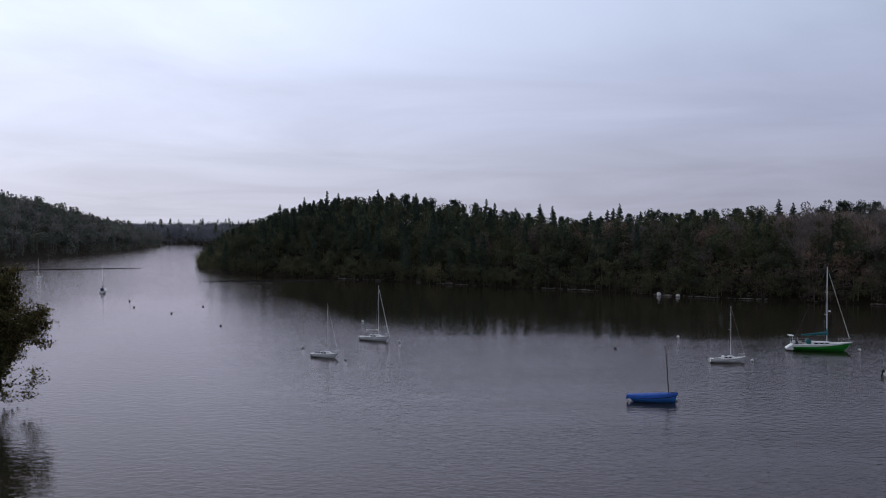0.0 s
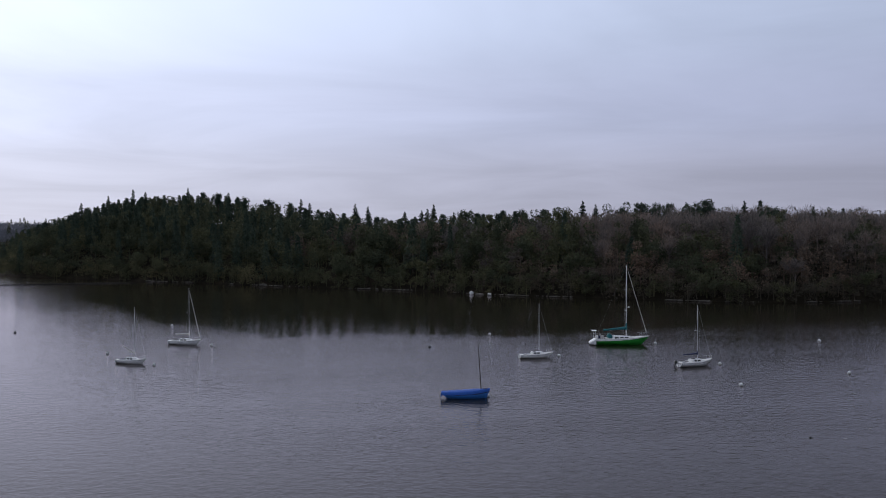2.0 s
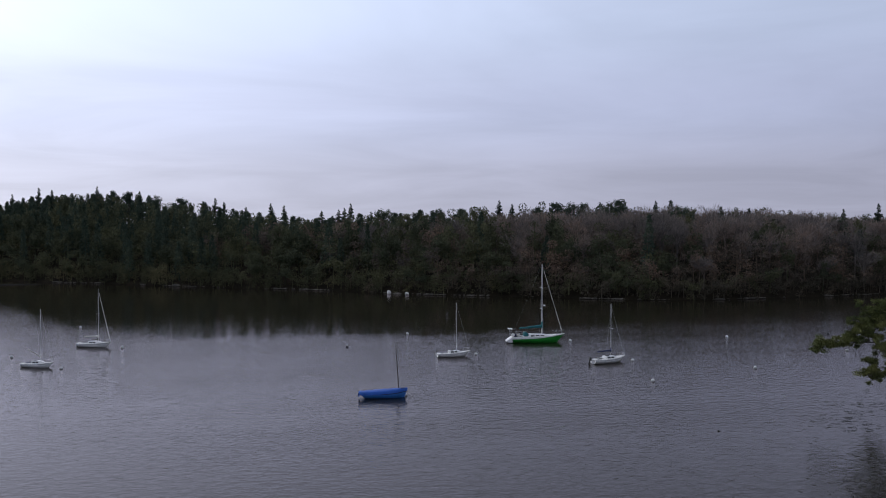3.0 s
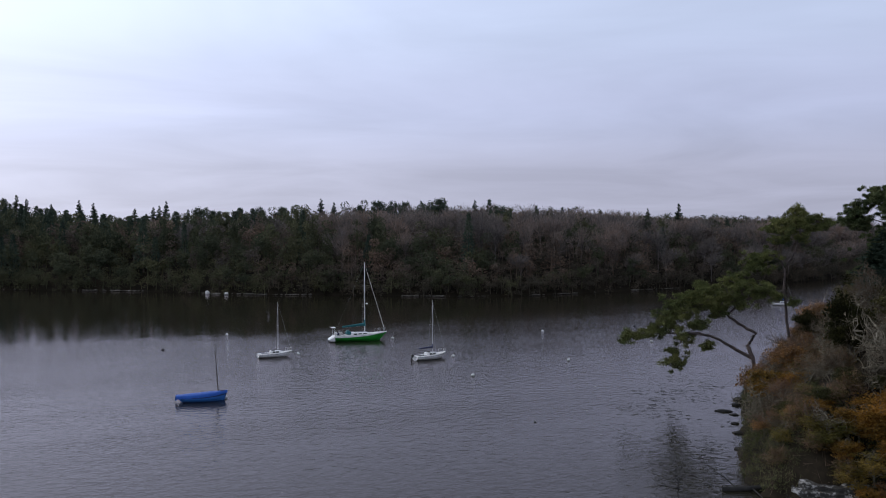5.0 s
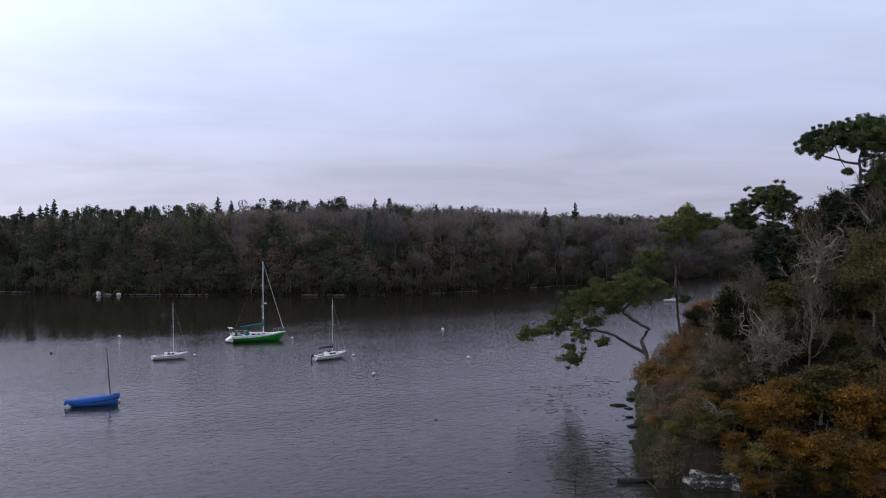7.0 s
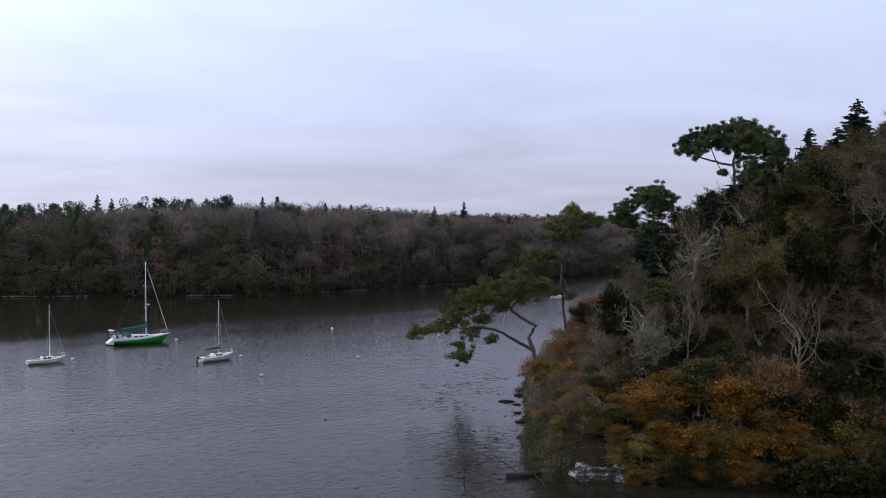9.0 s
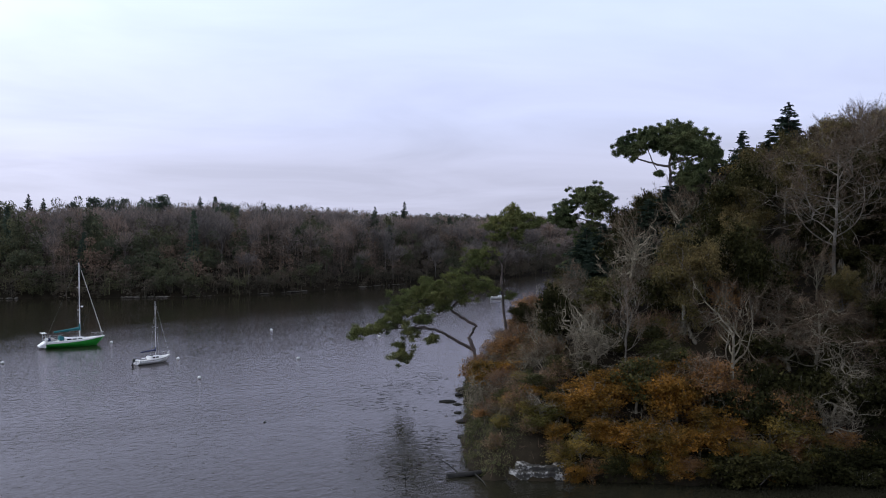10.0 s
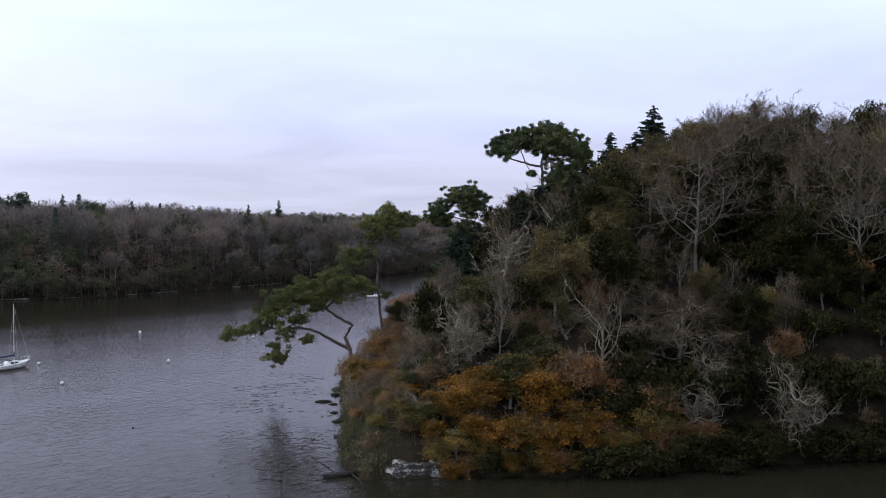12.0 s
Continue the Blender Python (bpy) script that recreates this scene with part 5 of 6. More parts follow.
# dark evergreen undergrowth under the bare trees, also standing in for their shade
x, y, s = scatter(rng, "right", 55, 170, -5, 130, 6.4, 3.0, 60)
for px, py in zip(x, y):
    az = math.degrees(math.atan2(px, py))
    if 50 < az < 80.5:
        tall = cap(POINT_LINE, px, py, rng.uniform(2.6, 5.0), rng, 0.8)
        if tall > 1.5:
            plant("holly" if az > 57.5 or rng.random() < 0.4 else "laurel", px, py, tall, rng.uniform(4.0, 6.5), rng.uniform(0, 360))

# ---- the tree on the home bank at the start ----
for kind, px, py, tall, wide, turn in (("spreading", -53.4, 112.4, 14.5, 14.5, 0), ("ivy", -59.2, 117.2, 17.0, 12, 60), ("spreading", -55.5, 105.5, 11, 13, 130), ("spreading", -53.9, 109.8, 13.5, 13, 220), ("laurel", -53.4, 107.6, 9, 9, 40), ("ivy", -56.6, 111.5, 12, 9, 140), ("spreading", -57.2, 116, 17.5, 13, 300)):
    plant(kind, px, py, tall, wide, turn)

# ---- boats ----


def hull_mesh(length, beam, free, draught, bow_rise=0.25, stern=0.72, low=0.0, high=1.0, fullness=0.62, n=18, inset=0.0, low_bow=None, high_bow=None, rake=0.10, stern_rake=0.0):
    """A band of a hull between two heights (0 keel, 1 sheer), bow towards +x, waterline at z = 0; open on top."""
    bm = bmesh.new()
    rows = []
    for i in range(n + 1):
        u = i / n
        x = -length / 2 + length * u
        w = beam / 2 * (stern + (1 - stern) * math.sin(min(u / 0.45, 1) * math.pi / 2)) if u < 0.45 else beam / 2 * max(0.0, 1 - ((u - 0.45) / 0.55) ** (1 / (1 - fullness) * 0.85)) ** 0.8
        w = max(w - inset, 0.012)
        sheer = free * (1 + bow_rise * u ** 2 + 0.06 * (1 - u))
        keel = -draught * math.sin(math.pi * min(0.98, 0.15 + 0.85 * (1 - u) ** 0.7)) * 0.9 - 0.04
        row = []
        for k in range(7):
            f0 = low if low_bow is None else low + (low_bow - low) * u ** 0.8
            f1 = high if high_bow is None else high + (high_bow - high) * u ** 0.8
            f = f0 + (f1 - f0) * k / 6
            z = keel + (sheer - keel) * f
            r = min(1.0, (f + 0.02) / 0.55) ** 0.55 * (0.90 + 0.10 * f)
            over = rake * length * max(0, u - 0.55) / 0.45 * (f - 1) + stern_rake * length * max(0, 0.25 - u) / 0.25 * (1 - f)
            row.append((x + over, w * r, z))
        rows.append(row)
    left = [[bm.verts.new(p) for p in row] for row in rows]
    right = [[bm.verts.new((p[0], -p[1], p[2])) for p in row] for row in rows]
    for side, flip in ((left, False), (right, True)):
        for a, b in zip(side, side[1:]):
            for k in range(6):
                q = [a[k], b[k], b[k + 1], a[k + 1]]
                bm.faces.new(q[::-1] if not flip else q)
    for k in range(6):
        bm.faces.new([left[0][k], left[0][k + 1], right[0][k + 1], right[0][k]])
        bm.faces.new([left[-1][k], right[-1][k], right[-1][k + 1], left[-1][k + 1]])
    return bm, rows


def deck_mesh(rows, camber=0.06, drop=0.02, start=0, stop=None):
    """A deck that closes the hull's sheer, a little below it."""
    bm = bmesh.new()
    rows = rows[start:stop]
    strips = [[bm.verts.new((r[-1][0], r[-1][1] * s * 0.985, r[-1][2] - drop + camber * (1 - s * s))) for s in (-1, -0.5, 0, 0.5, 1)] for r in rows]
    for a, b in zip(strips, strips[1:]):
        for k in range(4):
            bm.faces.new([a[k], b[k], b[k + 1], a[k + 1]])
    return bm


def box_mesh(x0, x1, w0, w1, z0, z1, taper=0.8, slope=0.3, bevel=0.05):
    """A cabin or cover: narrower on top, sloped at its forward end."""
    bm = bmesh.new()
    h = z1 - z0
    base = [bm.verts.new(p) for p in ((x0, -w0 / 2, z0), (x1, -w1 / 2, z0), (x1, w1 / 2, z0), (x0, w0 / 2, z0))]
    top = [bm.verts.new(p) for p in ((x0 + 0.1 * h, -w0 / 2 * taper, z1), (x1 - slope * (x1 - x0), -w1 / 2 * taper, z1 - 0.05 * h), (x1 - slope * (x1 - x0), w1 / 2 * taper, z1 - 0.05 * h), (x0 + 0.1 * h, w0 / 2 * taper, z1))]
    bm.faces.new(base[::-1])
    bm.faces.new(top)
    for i in range(4):
        bm.faces.new([base[i], base[(i + 1) % 4], top[(i + 1) % 4], top[i]])
    if bevel:
        bmesh.ops.bevel(bm, geom=list(bm.edges), offset=bevel, segments=2, affect="EDGES")
    return bm


def rod(pts, r0, r1=None, sides=8):
    bag = Bag()
    bag.tube(pts, np.linspace(r0, r1 if r1 is not None else r0, len(pts)), sides)
    return bag


def stay(name, a, b, boat, r=0.012, mat=None):
    return part(name, rod([a, b], r, r, 5), mat or WIRE, boat)


def sheer_at(rows, x):
    xs = [r[-1][0] for r in rows]
    i = min(range(len(xs)), key=lambda k: abs(xs[k] - x))
    return rows[i][-1][1], rows[i][-1][2]


def pulpit(rows, x0, x1, boat, height=0.55, name="rail"):
    """A bent tube rail along both sides between two stations, with its stanchions."""
    bag = Bag()
    for s in (1, -1):
        pts = []
        for k in range(6):
            x = x0 + (x1 - x0) * k / 5
            w, z = sheer_at(rows, x)
            pts.append((x, s * max(w * 0.93, 0.02), z + height))
            if k % 2 == 0:
                bag.tube([(x, s * max(w * 0.93, 0.02), z - 0.03), pts[-1]], [0.014, 0.014], 5)
        bag.tube(pts, [0.016] * 6, 5)
    return part(name, bag, ALU, boat)


def outboard(boat, x, z, scale=1.0):
    bm = bmesh.new()
    bmesh.ops.create_cube(bm, size=1, matrix=Matrix.LocRotScale((x - 0.25 * scale, 0.3, z + 0.25 * scale), Euler((0, 0.5, 0)), (0.42 * scale, 0.30 * scale, 0.40 * scale)))
    bmesh.ops.bevel(bm, geom=list(bm.edges), offset=0.07 * scale, segments=2, affect="EDGES")
    motor = part("outboard_motor", bm, BLACK, boat)
    part("motor_leg", rod([(x - 0.25 * scale, 0.3, z + 0.1), (x - 0.55 * scale, 0.3, z - 0.55 * scale)], 0.09 * scale, 0.06 * scale, 6), BLACK, motor)


def rig(boat, rows, mast_x, deck_z, top_z, r, boom_to, boom_z, cover_mat, cover_r, forestay_x, spreaders=(0.5,), mast_mat=None, furled=0.0, lean=0.0, backstay=True, boom_end_z=None, lower_shrouds=True):
    mast_mat = mast_mat or ALU
    mast = part("mast", rod([(mast_x, 0, deck_z - 0.1), (mast_x + lean * 0.5, 0, (deck_z + top_z) / 2), (mast_x + lean, 0, top_z)], r, r * 0.75), mast_mat, boat)
    high = top_z - deck_z
    half = max(sheer_at(rows, mast_x)[0] * 0.92, 0.2)
    for f in spreaders:
        z = deck_z + high * f
        part("spreader", rod([(mast_x + lean * f - 0.12, -half * 0.72, z), (mast_x + lean * f, 0, z + 0.05), (mast_x + lean * f - 0.12, half * 0.72, z)], r * 0.42, r * 0.42, 6), mast_mat, mast)
    if boom_to is not None:
        e = boom_z if boom_end_z is None else boom_end_z
        boom = part("boom", rod([(mast_x - 0.05, 0, boom_z), (boom_to, 0, e)], r * 0.75, r * 0.7), mast_mat, boat)
        if cover_mat:
            n = 9
            pts = [(mast_x - 0.02 + (boom_to - mast_x) * k / n, 0.02 * math.sin(k * 2.1), boom_z + (e - boom_z) * k / n + cover_r * (0.75 - 0.45 * k / n)) for k in range(n + 1)]
            bag = Bag()
            bag.tube(pts, [cover_r * (1.05 - 0.5 * k / n) * (1 + 0.08 * math.sin(k * 1.7)) for k in range(n + 1)], 9)
            bag.tube([(mast_x - 0.03, 0, boom_z - 0.1), (mast_x + 0.02, 0, boom_z + cover_r * 4.2)], [cover_r * 0.9, cover_r * 0.35], 8)
            part("sail_cover", bag, cover_mat, boom, smooth=True)
    if forestay_x is not None:
        bow_z = sheer_at(rows, forestay_x)[1]
        a, c = Vector((forestay_x, 0, bow_z)), Vector((mast_x + lean, 0, top_z - 0.15))
        stay("forestay", a, c, boat)
        if furled:
            part("furled_jib", rod([a.lerp(c, 0.06), a.lerp(c, 0.4), a.lerp(c, 0.93)], furled, furled * 0.45, 7), SAILCLOTH, boat)
    for s in (1, -1):
        stay("shroud", (mast_x - 0.15, s * half, sheer_at(rows, mast_x)[1]), (mast_x + lean, 0, top_z - 0.3), boat, 0.008)
    if backstay:
        stay("backstay", (rows[0][-1][0] + 0.1, 0, rows[0][-1][2]), (mast_x + lean, 0, top_z), boat, 0.008)
    return mast


def windows(boat, cabin, x0, x1, w, z, h, n=2):
    for s in (1, -1):
        for k in range(n):
            a = x0 + (x1 - x0) * k / n
            b = a + (x1 - x0) / n * 0.82
            bm = box_mesh(a, b, 0.03, 0.03, z - h / 2, z + h / 2, 1.0, 0.12, 0.008)
            bmesh.ops.translate(bm, vec=(0, s * w, 0), verts=bm.verts)
            part("cabin_window", bm, GLASS_DARK, cabin)


def at_water(x, y, heading_deg):
    return pose(x, y, 0, 0, 0, heading_deg)


def green_yacht():
    boat = thing("sailing_yacht", "green-hulled white-decked sailing yacht on its mooring", "sailboat", "moored boats")
    bm, rows = hull_mesh(9.9, 3.2, 1.05, 0.45, 0.48, 0.72, 0.0, 0.66, fullness=0.52, high_bow=0.94, rake=0.16)
    part("hull", bm, GREEN, boat, "bright green hull", True)
    bm, rows = hull_mesh(9.95, 3.24, 1.05, 0.45, 0.48, 0.72, 0.66, 1.0, fullness=0.52, low_bow=0.94, high_bow=1.0, rake=0.16)
    part("gunwale", bm, WHITE, boat, "white topside sweeping up from the stern", True)
    # sugar-scoop stern: a white slope from the deck down to a bathing step
    bm = bmesh.new()
    near = [bm.verts.new(q) for q in ((-4.85, -1.14, 1.12), (-4.85, 1.14, 1.12), (-4.85, 1.10, 0.10), (-4.85, -1.10, 0.10))]
    aft = [bm.verts.new(q) for q in ((-5.95, -0.86, 0.42), (-5.95, 0.86, 0.42), (-5.80, 0.82, 0.16), (-5.80, -0.82, 0.16))]
    bm.faces.new(near)
    bm.faces.new(aft[::-1])
    for k in range(4):
        bm.faces.new([near[k], aft[k], aft[(k + 1) % 4], near[(k + 1) % 4]])
    bmesh.ops.recalc_face_normals(bm, faces=bm.faces[:])
    bmesh.ops.bevel(bm, geom=list(bm.edges), offset=0.06, segments=2, affect="EDGES")
    part("stern_platform", bm, WHITE, boat, "white sloping stern")
    part("deck", deck_mesh(rows), DECK, boat)
    cabin = part("cabin", box_mesh(-2.0, 3.4, 2.0, 0.9, 1.08, 1.58, 0.78, 0.42, 0.08), WHITE, boat)
    windows(boat, cabin, -1.5, 1.2, 0.89, 1.30, 0.24, 3)
    part("sprayhood", box_mesh(-2.7, -1.6, 1.8, 1.7, 1.2, 1.95, 0.75, 0.4, 0.12), TEAL, boat, "teal canvas sprayhood")
    # a raised dark slab paints the shade inside the open cockpit
    part("cockpit_well", box_mesh(-4.5, -2.5, 1.5, 1.5, 1.03, 1.16, 0.92, 0.0, 0.03), GLASS_DARK, boat)
    bag = Bag()
    for s in (1, -1):
        bag.tube([(-4.85, s * 1.15, 1.05), (-5.0, s * 1.1, 2.0), (-5.05, s * 0.9, 2.5)], [0.03] * 3, 6)
    bag.tube([(-5.05, -0.9, 2.5), (-5.05, 0.9, 2.5)], [0.03] * 2, 6)
    arch = part("stern_arch", bag, ALU, boat)
    part("solar_panel", box_mesh(-5.5, -4.7, 1.6, 1.6, 2.52, 2.58, 1.0, 0.0, 0.01), WHITE, arch)
    part("liferaft", box_mesh(-4.9, -4.3, 0.6, 0.6, 1.25, 1.7, 0.9, 0.1, 0.08), WHITE, boat)
    pulpit(rows, -4.8, -1.5, boat, 0.65, "stern_rail")
    pulpit(rows, 2.9, 4.75, boat, 0.65, "bow_rail")
    for dx, dy, dz in ((-4.6, 0.7, 1.5), (-4.2, -0.8, 1.35), (-3.6, 0.9, 1.4)):
        part("deck_bag", box_mesh(dx - 0.3, dx + 0.3, 0.45, 0.4, dz - 0.3, dz + 0.25, 0.8, 0.1, 0.08), SAILCLOTH if dy > 0 else NAVY, boat)
        boat.children[-1].location = (0, dy, 0)
    wheel = Bag()
    wheel.tube([(-4.0, 0.45 * math.cos(k), 1.7 + 0.45 * math.sin(k)) for k in np.linspace(0, 2 * math.pi, 17)], [0.02] * 17, 5)
    part("steering_wheel", wheel, ALU, boat)
    rig(boat, rows, 0.75, 1.5, 14.2, 0.10, -3.4, 2.75, TEAL, 0.27, 4.6, (0.36, 0.66), None, 0.07, 0.0, boom_end_z=2.5)
    part("radar_dome", box_mesh(0.95, 1.35, 0.4, 0.4, 6.6, 6.85, 0.8, 0.0, 0.06), WHITE, boat)
    return boat


def blue_boat():
    boat = thing("open_boat", "blue open boat under a blue tarpaulin with a bare mast", "boat", "moored boats")
    bm, rows = hull_mesh(6.0, 2.1, 0.66, 0.28, 0.62, 0.62, fullness=0.62, rake=0.07, stern_rake=0.13)
    part("hull", bm, BLUE_HULL, boat, "mid-blue painted hull", True)
    band, _ = hull_mesh(6.06, 2.16, 0.66, 0.28, 0.62, 0.62, 0.72, 0.80, fullness=0.62, rake=0.07, stern_rake=0.13)
    part("rubbing_strake", band, NAVY, boat, "dark blue rubbing strake", True)
    bm = bmesh.new()
    strips = []
    for i, r in enumerate(rows):
        x, w, z = r[-1]
        ridge = 0.15 * math.sin(math.pi * min(1, max(0, 0.1 + 0.86 * i / (len(rows) - 1)))) + 0.03 * math.sin(i * 2.2)
        strips.append([bm.verts.new((x, w * s * 1.04, z + 0.06 + ridge * (1 - abs(s) ** 1.6) - ((0.26 + 0.05 * math.sin(i * 1.9)) if abs(s) == 1 else -0.02) + 0.015 * math.sin(i * 3.1 + s * 4))) for s in (-1, -0.92, -0.5, 0, 0.5, 0.92, 1)])
    for a, b in zip(strips, strips[1:]):
        for k in range(6):
            bm.faces.new([a[k], b[k], b[k + 1], a[k + 1]])
    part("tarpaulin", bm, BLUE_COVER, boat, "taut bright blue cover", True)
    part("rudder", box_mesh(-3.1, -2.9, 0.08, 0.08, 0.2, 0.70, 1.0, 0.0, 0.015), BLUE_COVER, boat)
    part("mast", rod([(1.95, 0, 0.5), (1.75, 0, 3.6), (1.55, 0, 6.6)], 0.075, 0.05), DARK_MAST, boat, "dark unstayed mast")
    part("bow_cap", box_mesh(2.1, 2.98, 0.75, 0.16, 0.98, 1.16, 0.85, 0.1, 0.03), NAVY, boat, "dark navy foredeck")
    part("bow_rope", rod([(2.9, 0, 0.7), (3.3, 0.1, 0.25), (3.7, 0.2, 0.0)], 0.02, 0.02, 5), SAILCLOTH, boat)
    return boat


def white_sailboat(label, length, beam, mast_x, top, boom_to, boom_z, cover, motor=False, furled=0.0, forestay=True, boom_end_z=None, cockpit=None, hood=None, cover_r=0.14, cabin_h=0.46, spreaders=(0.52,)):
    boat = thing("sailboat", label, "sailboat", "moored boats")
    free = 0.118 * length ** 0.9
    bm, rows = hull_mesh(length, beam, free, 0.25, 0.55, 0.66, fullness=0.5, rake=0.17)
    hull = part("hull", bm, WHITE, boat, smooth=True)
    bm, low = hull_mesh(length, beam, free, 0.25, 0.55, 0.66, 0.80, 0.85, fullness=0.5, inset=-0.01, rake=0.17)
    part("rubbing_strake", bm, WIRE, hull, "grey rubbing strake", True)
    part("deck", deck_mesh(rows), DECK, boat)
    z = free
    cabin = part("cabin", box_mesh(-0.15 * length, 0.30 * length, beam * 0.64, beam * 0.30, z, z + cabin_h, 0.8, 0.34, 0.06), WHITE, boat)
    windows(boat, cabin, -0.11 * length, 0.10 * length, beam * 0.272, z + cabin_h * 0.55, 0.22, 2)
    part("hatch", box_mesh(-0.105 * length, -0.02 * length, 0.5, 0.5, z + cabin_h * 0.5, z + cabin_h + 0.06, 0.95, 0.05, 0.02), GLASS_DARK, cabin)
    # slab on the cockpit: dark ones paint its inner shade, navy a cover
    part("cockpit_well", box_mesh(-0.40 * length, -0.12 * length, beam * 0.45, beam * 0.5, z + 0.0, z + 0.10, 0.92, 0.0, 0.02), cockpit or GLASS_DARK, boat)
    if hood:
        part("sprayhood", box_mesh(-0.18 * length, -0.06 * length, beam * 0.55, beam * 0.5, z + 0.1, z + cabin_h + 0.35, 0.75, 0.4, 0.08), hood, boat)
    pulpit(rows, 0.33 * length, 0.48 * length, boat, 0.5, "bow_rail")
    part("rudder", box_mesh(-0.53 * length, -0.49 * length, 0.06, 0.06, -0.25, z * 0.9, 1.0, 0.0, 0.01), WHITE, boat)
    if motor:
        outboard(boat, -0.5 * length, z * 0.75, 1.1)
    rig(boat, rows, mast_x, z + cabin_h, top, 0.042, boom_to, boom_z, cover, cover_r, 0.47 * length if forestay else None, spreaders, None, furled, 0.0, False, boom_end_z)
    return boat


def moor(boat, x, y, heading_deg):
    boat.matrix_basis = at_water(x, y, heading_deg)
    return boat


moor(green_yacht(), 64.3, 160.7, -9)
moor(blue_boat(), 25.2, 113.9, -8)
moor(white_sailboat("small white cabin sailboat with bare mast on its mooring", 5.7, 2.1, 0.45, 8.7, None, 0, None), 44.2, 147.0, 1)
moor(white_sailboat("white sailboat with navy boom cover and tilted outboard", 6.3, 2.3, 0.35, 9.2, -2.3, 1.75, NAVY, True), 65.3, 133.7, 13)
moor(white_sailboat("white sailboat with furled jib and loosely stowed sail", 6.3, 2.3, 0.75, 10.2, -1.9, 1.75, SAILCLOTH, False, 0.085, cockpit=BLACK, cover_r=0.16), -12.6, 176, -25)
moor(white_sailboat("small white sailboat with raised boom and dark cockpit", 5.1, 1.9, 0.5, 8.7, -1.5, 1.5, SAILCLOTH, cockpit=NAVY, boom_end_z=2.6, cover_r=0.10), -19, 153.1, -25)
moor(white_sailboat("white sailboat lying bow-on far up the reach", 6.5, 2.2, 0.4, 8.9, -2.2, 1.7, NAVY, hood=NAVY), -109.7, 305.9, 104)
moor(white_sailboat("small distant sailboat near the wooded shore", 6.2, 2.1, 0.4, 8.6, -2.0, 1.7, SAILCLOTH), -166.9, 391.7, 114)
moor(white_sailboat("small white boat with blue cover behind the pines", 5.6, 2.0, 0.4, 6.8, -2.0, 1.5, BLUE_COVER), 191.2, 181.3, -47)

# ---- buoys and floats ----


def buoy(name, label, r, mat):
    ob = thing(name, label, "buoy", "mooring buoys")
    bm = bmesh.new()
    bmesh.ops.create_uvsphere(bm, u_segments=14, v_segments=9, radius=r, matrix=Matrix.Translation((0, 0, r * 0.35)) @ Matrix.Diagonal((1, 1, 0.92, 1)))
    part("float", bm, mat, ob, smooth=True)
    part("band", rod([(0, 0, r * 0.28), (0, 0, r * 0.42)], r * 1.02, r * 1.02, 14), BUOY_DARK if mat is BUOY_WHITE else BLACK, ob)
    ring = Bag()
    ring.tube([(0.3 * r * math.cos(k), 0, r * 1.3 + 0.3 * r * math.sin(k)) for k in np.linspace(0, 2 * math.pi, 9)], [0.03] * 9, 5)
    part("ring", ring, WIRE, ob)
    return ob


pale = buoy("mooring_buoy", "round white mooring buoy floating on the river", 0.28, BUOY_WHITE)
dark = buoy("mooring_buoy", "small dark mooring buoy floating on the river", 0.26, BUOY_DARK)
for src, spots in ((pale, ((-24.4, 165.2), (-15.4, 150), (-17.8, 210.1), (-7.9, 172.7), (44.7, 180.2), (70.6, 160.6), (69.6, 134.3), (63.1, 115.8), (101.8, 158.2), (83.4, 122.1), (28.1, 114.3), (110.2, 135.2), (48.3, 147.9))),
                   (dark, ((-89.1, 269.7), (-81, 248.7), (-66.1, 231), (-63.4, 250.8), (-47.3, 201.9), (-131, 339.8), (29.7, 163.2), (124, 157.5)))):
    for i, (px, py) in enumerate(spots):
        ob = src if i == 0 else copy_thing(src, pose(px, py, 0, 0, 0, i * 50))
        ob.matrix_basis = pose(px, py, 0, 4 * math.sin(i), 3 * math.cos(i * 2), i * 50)
ob = copy_thing(dark, pose(54.2, 85.6, 0))
ob.scale = (0.5, 0.5, 0.4)

# ---- stones, weed and drift along the shores ----


def stone_mesh(name, seed, mat, flat=0.6):
    r = np.random.default_rng(seed)
    bm = bmesh.new()
    bmesh.ops.create_icosphere(bm, subdivisions=2, radius=1.0)
    planes = r.normal(size=(7, 3))
    planes /= np.linalg.norm(planes, axis=1)[:, None]
    for v in bm.verts:
        p = np.array(v.co)
        for n in planes:
            over = p @ n - 0.68
            if over > 0:
                p = p - n * over
        v.co = p * [1, 0.8, flat] * (1 + 0.05 * r.normal())
    me = bpy.data.meshes.new(name)
    bm.to_mesh(me)
    bm.free()
    me.materials.append(mat)
    return me


PALE_STONES = [stone_mesh("boulder", 200 + k, STONE) for k in range(4)]
WHITE_STONES = [stone_mesh("boulder", 230 + k, WHITE_ROCK) for k in range(2)]
DARK_STONES = [stone_mesh("rock", 220 + k, DARK_STONE, 0.4) for k in range(3)]


def boulder(me, name, label, x, y, sx, sy, sz, turn=0, z=None, group=""):
    ob = new(name, me)
    ob.matrix_basis = pose(x, y, (max(land_at(x, y), 0) if z is None else z) + 0.12 * sz, 0, 0, turn)
    ob.scale = (sx, sy, sz)
    return tagged(ob, label, "rock", group)


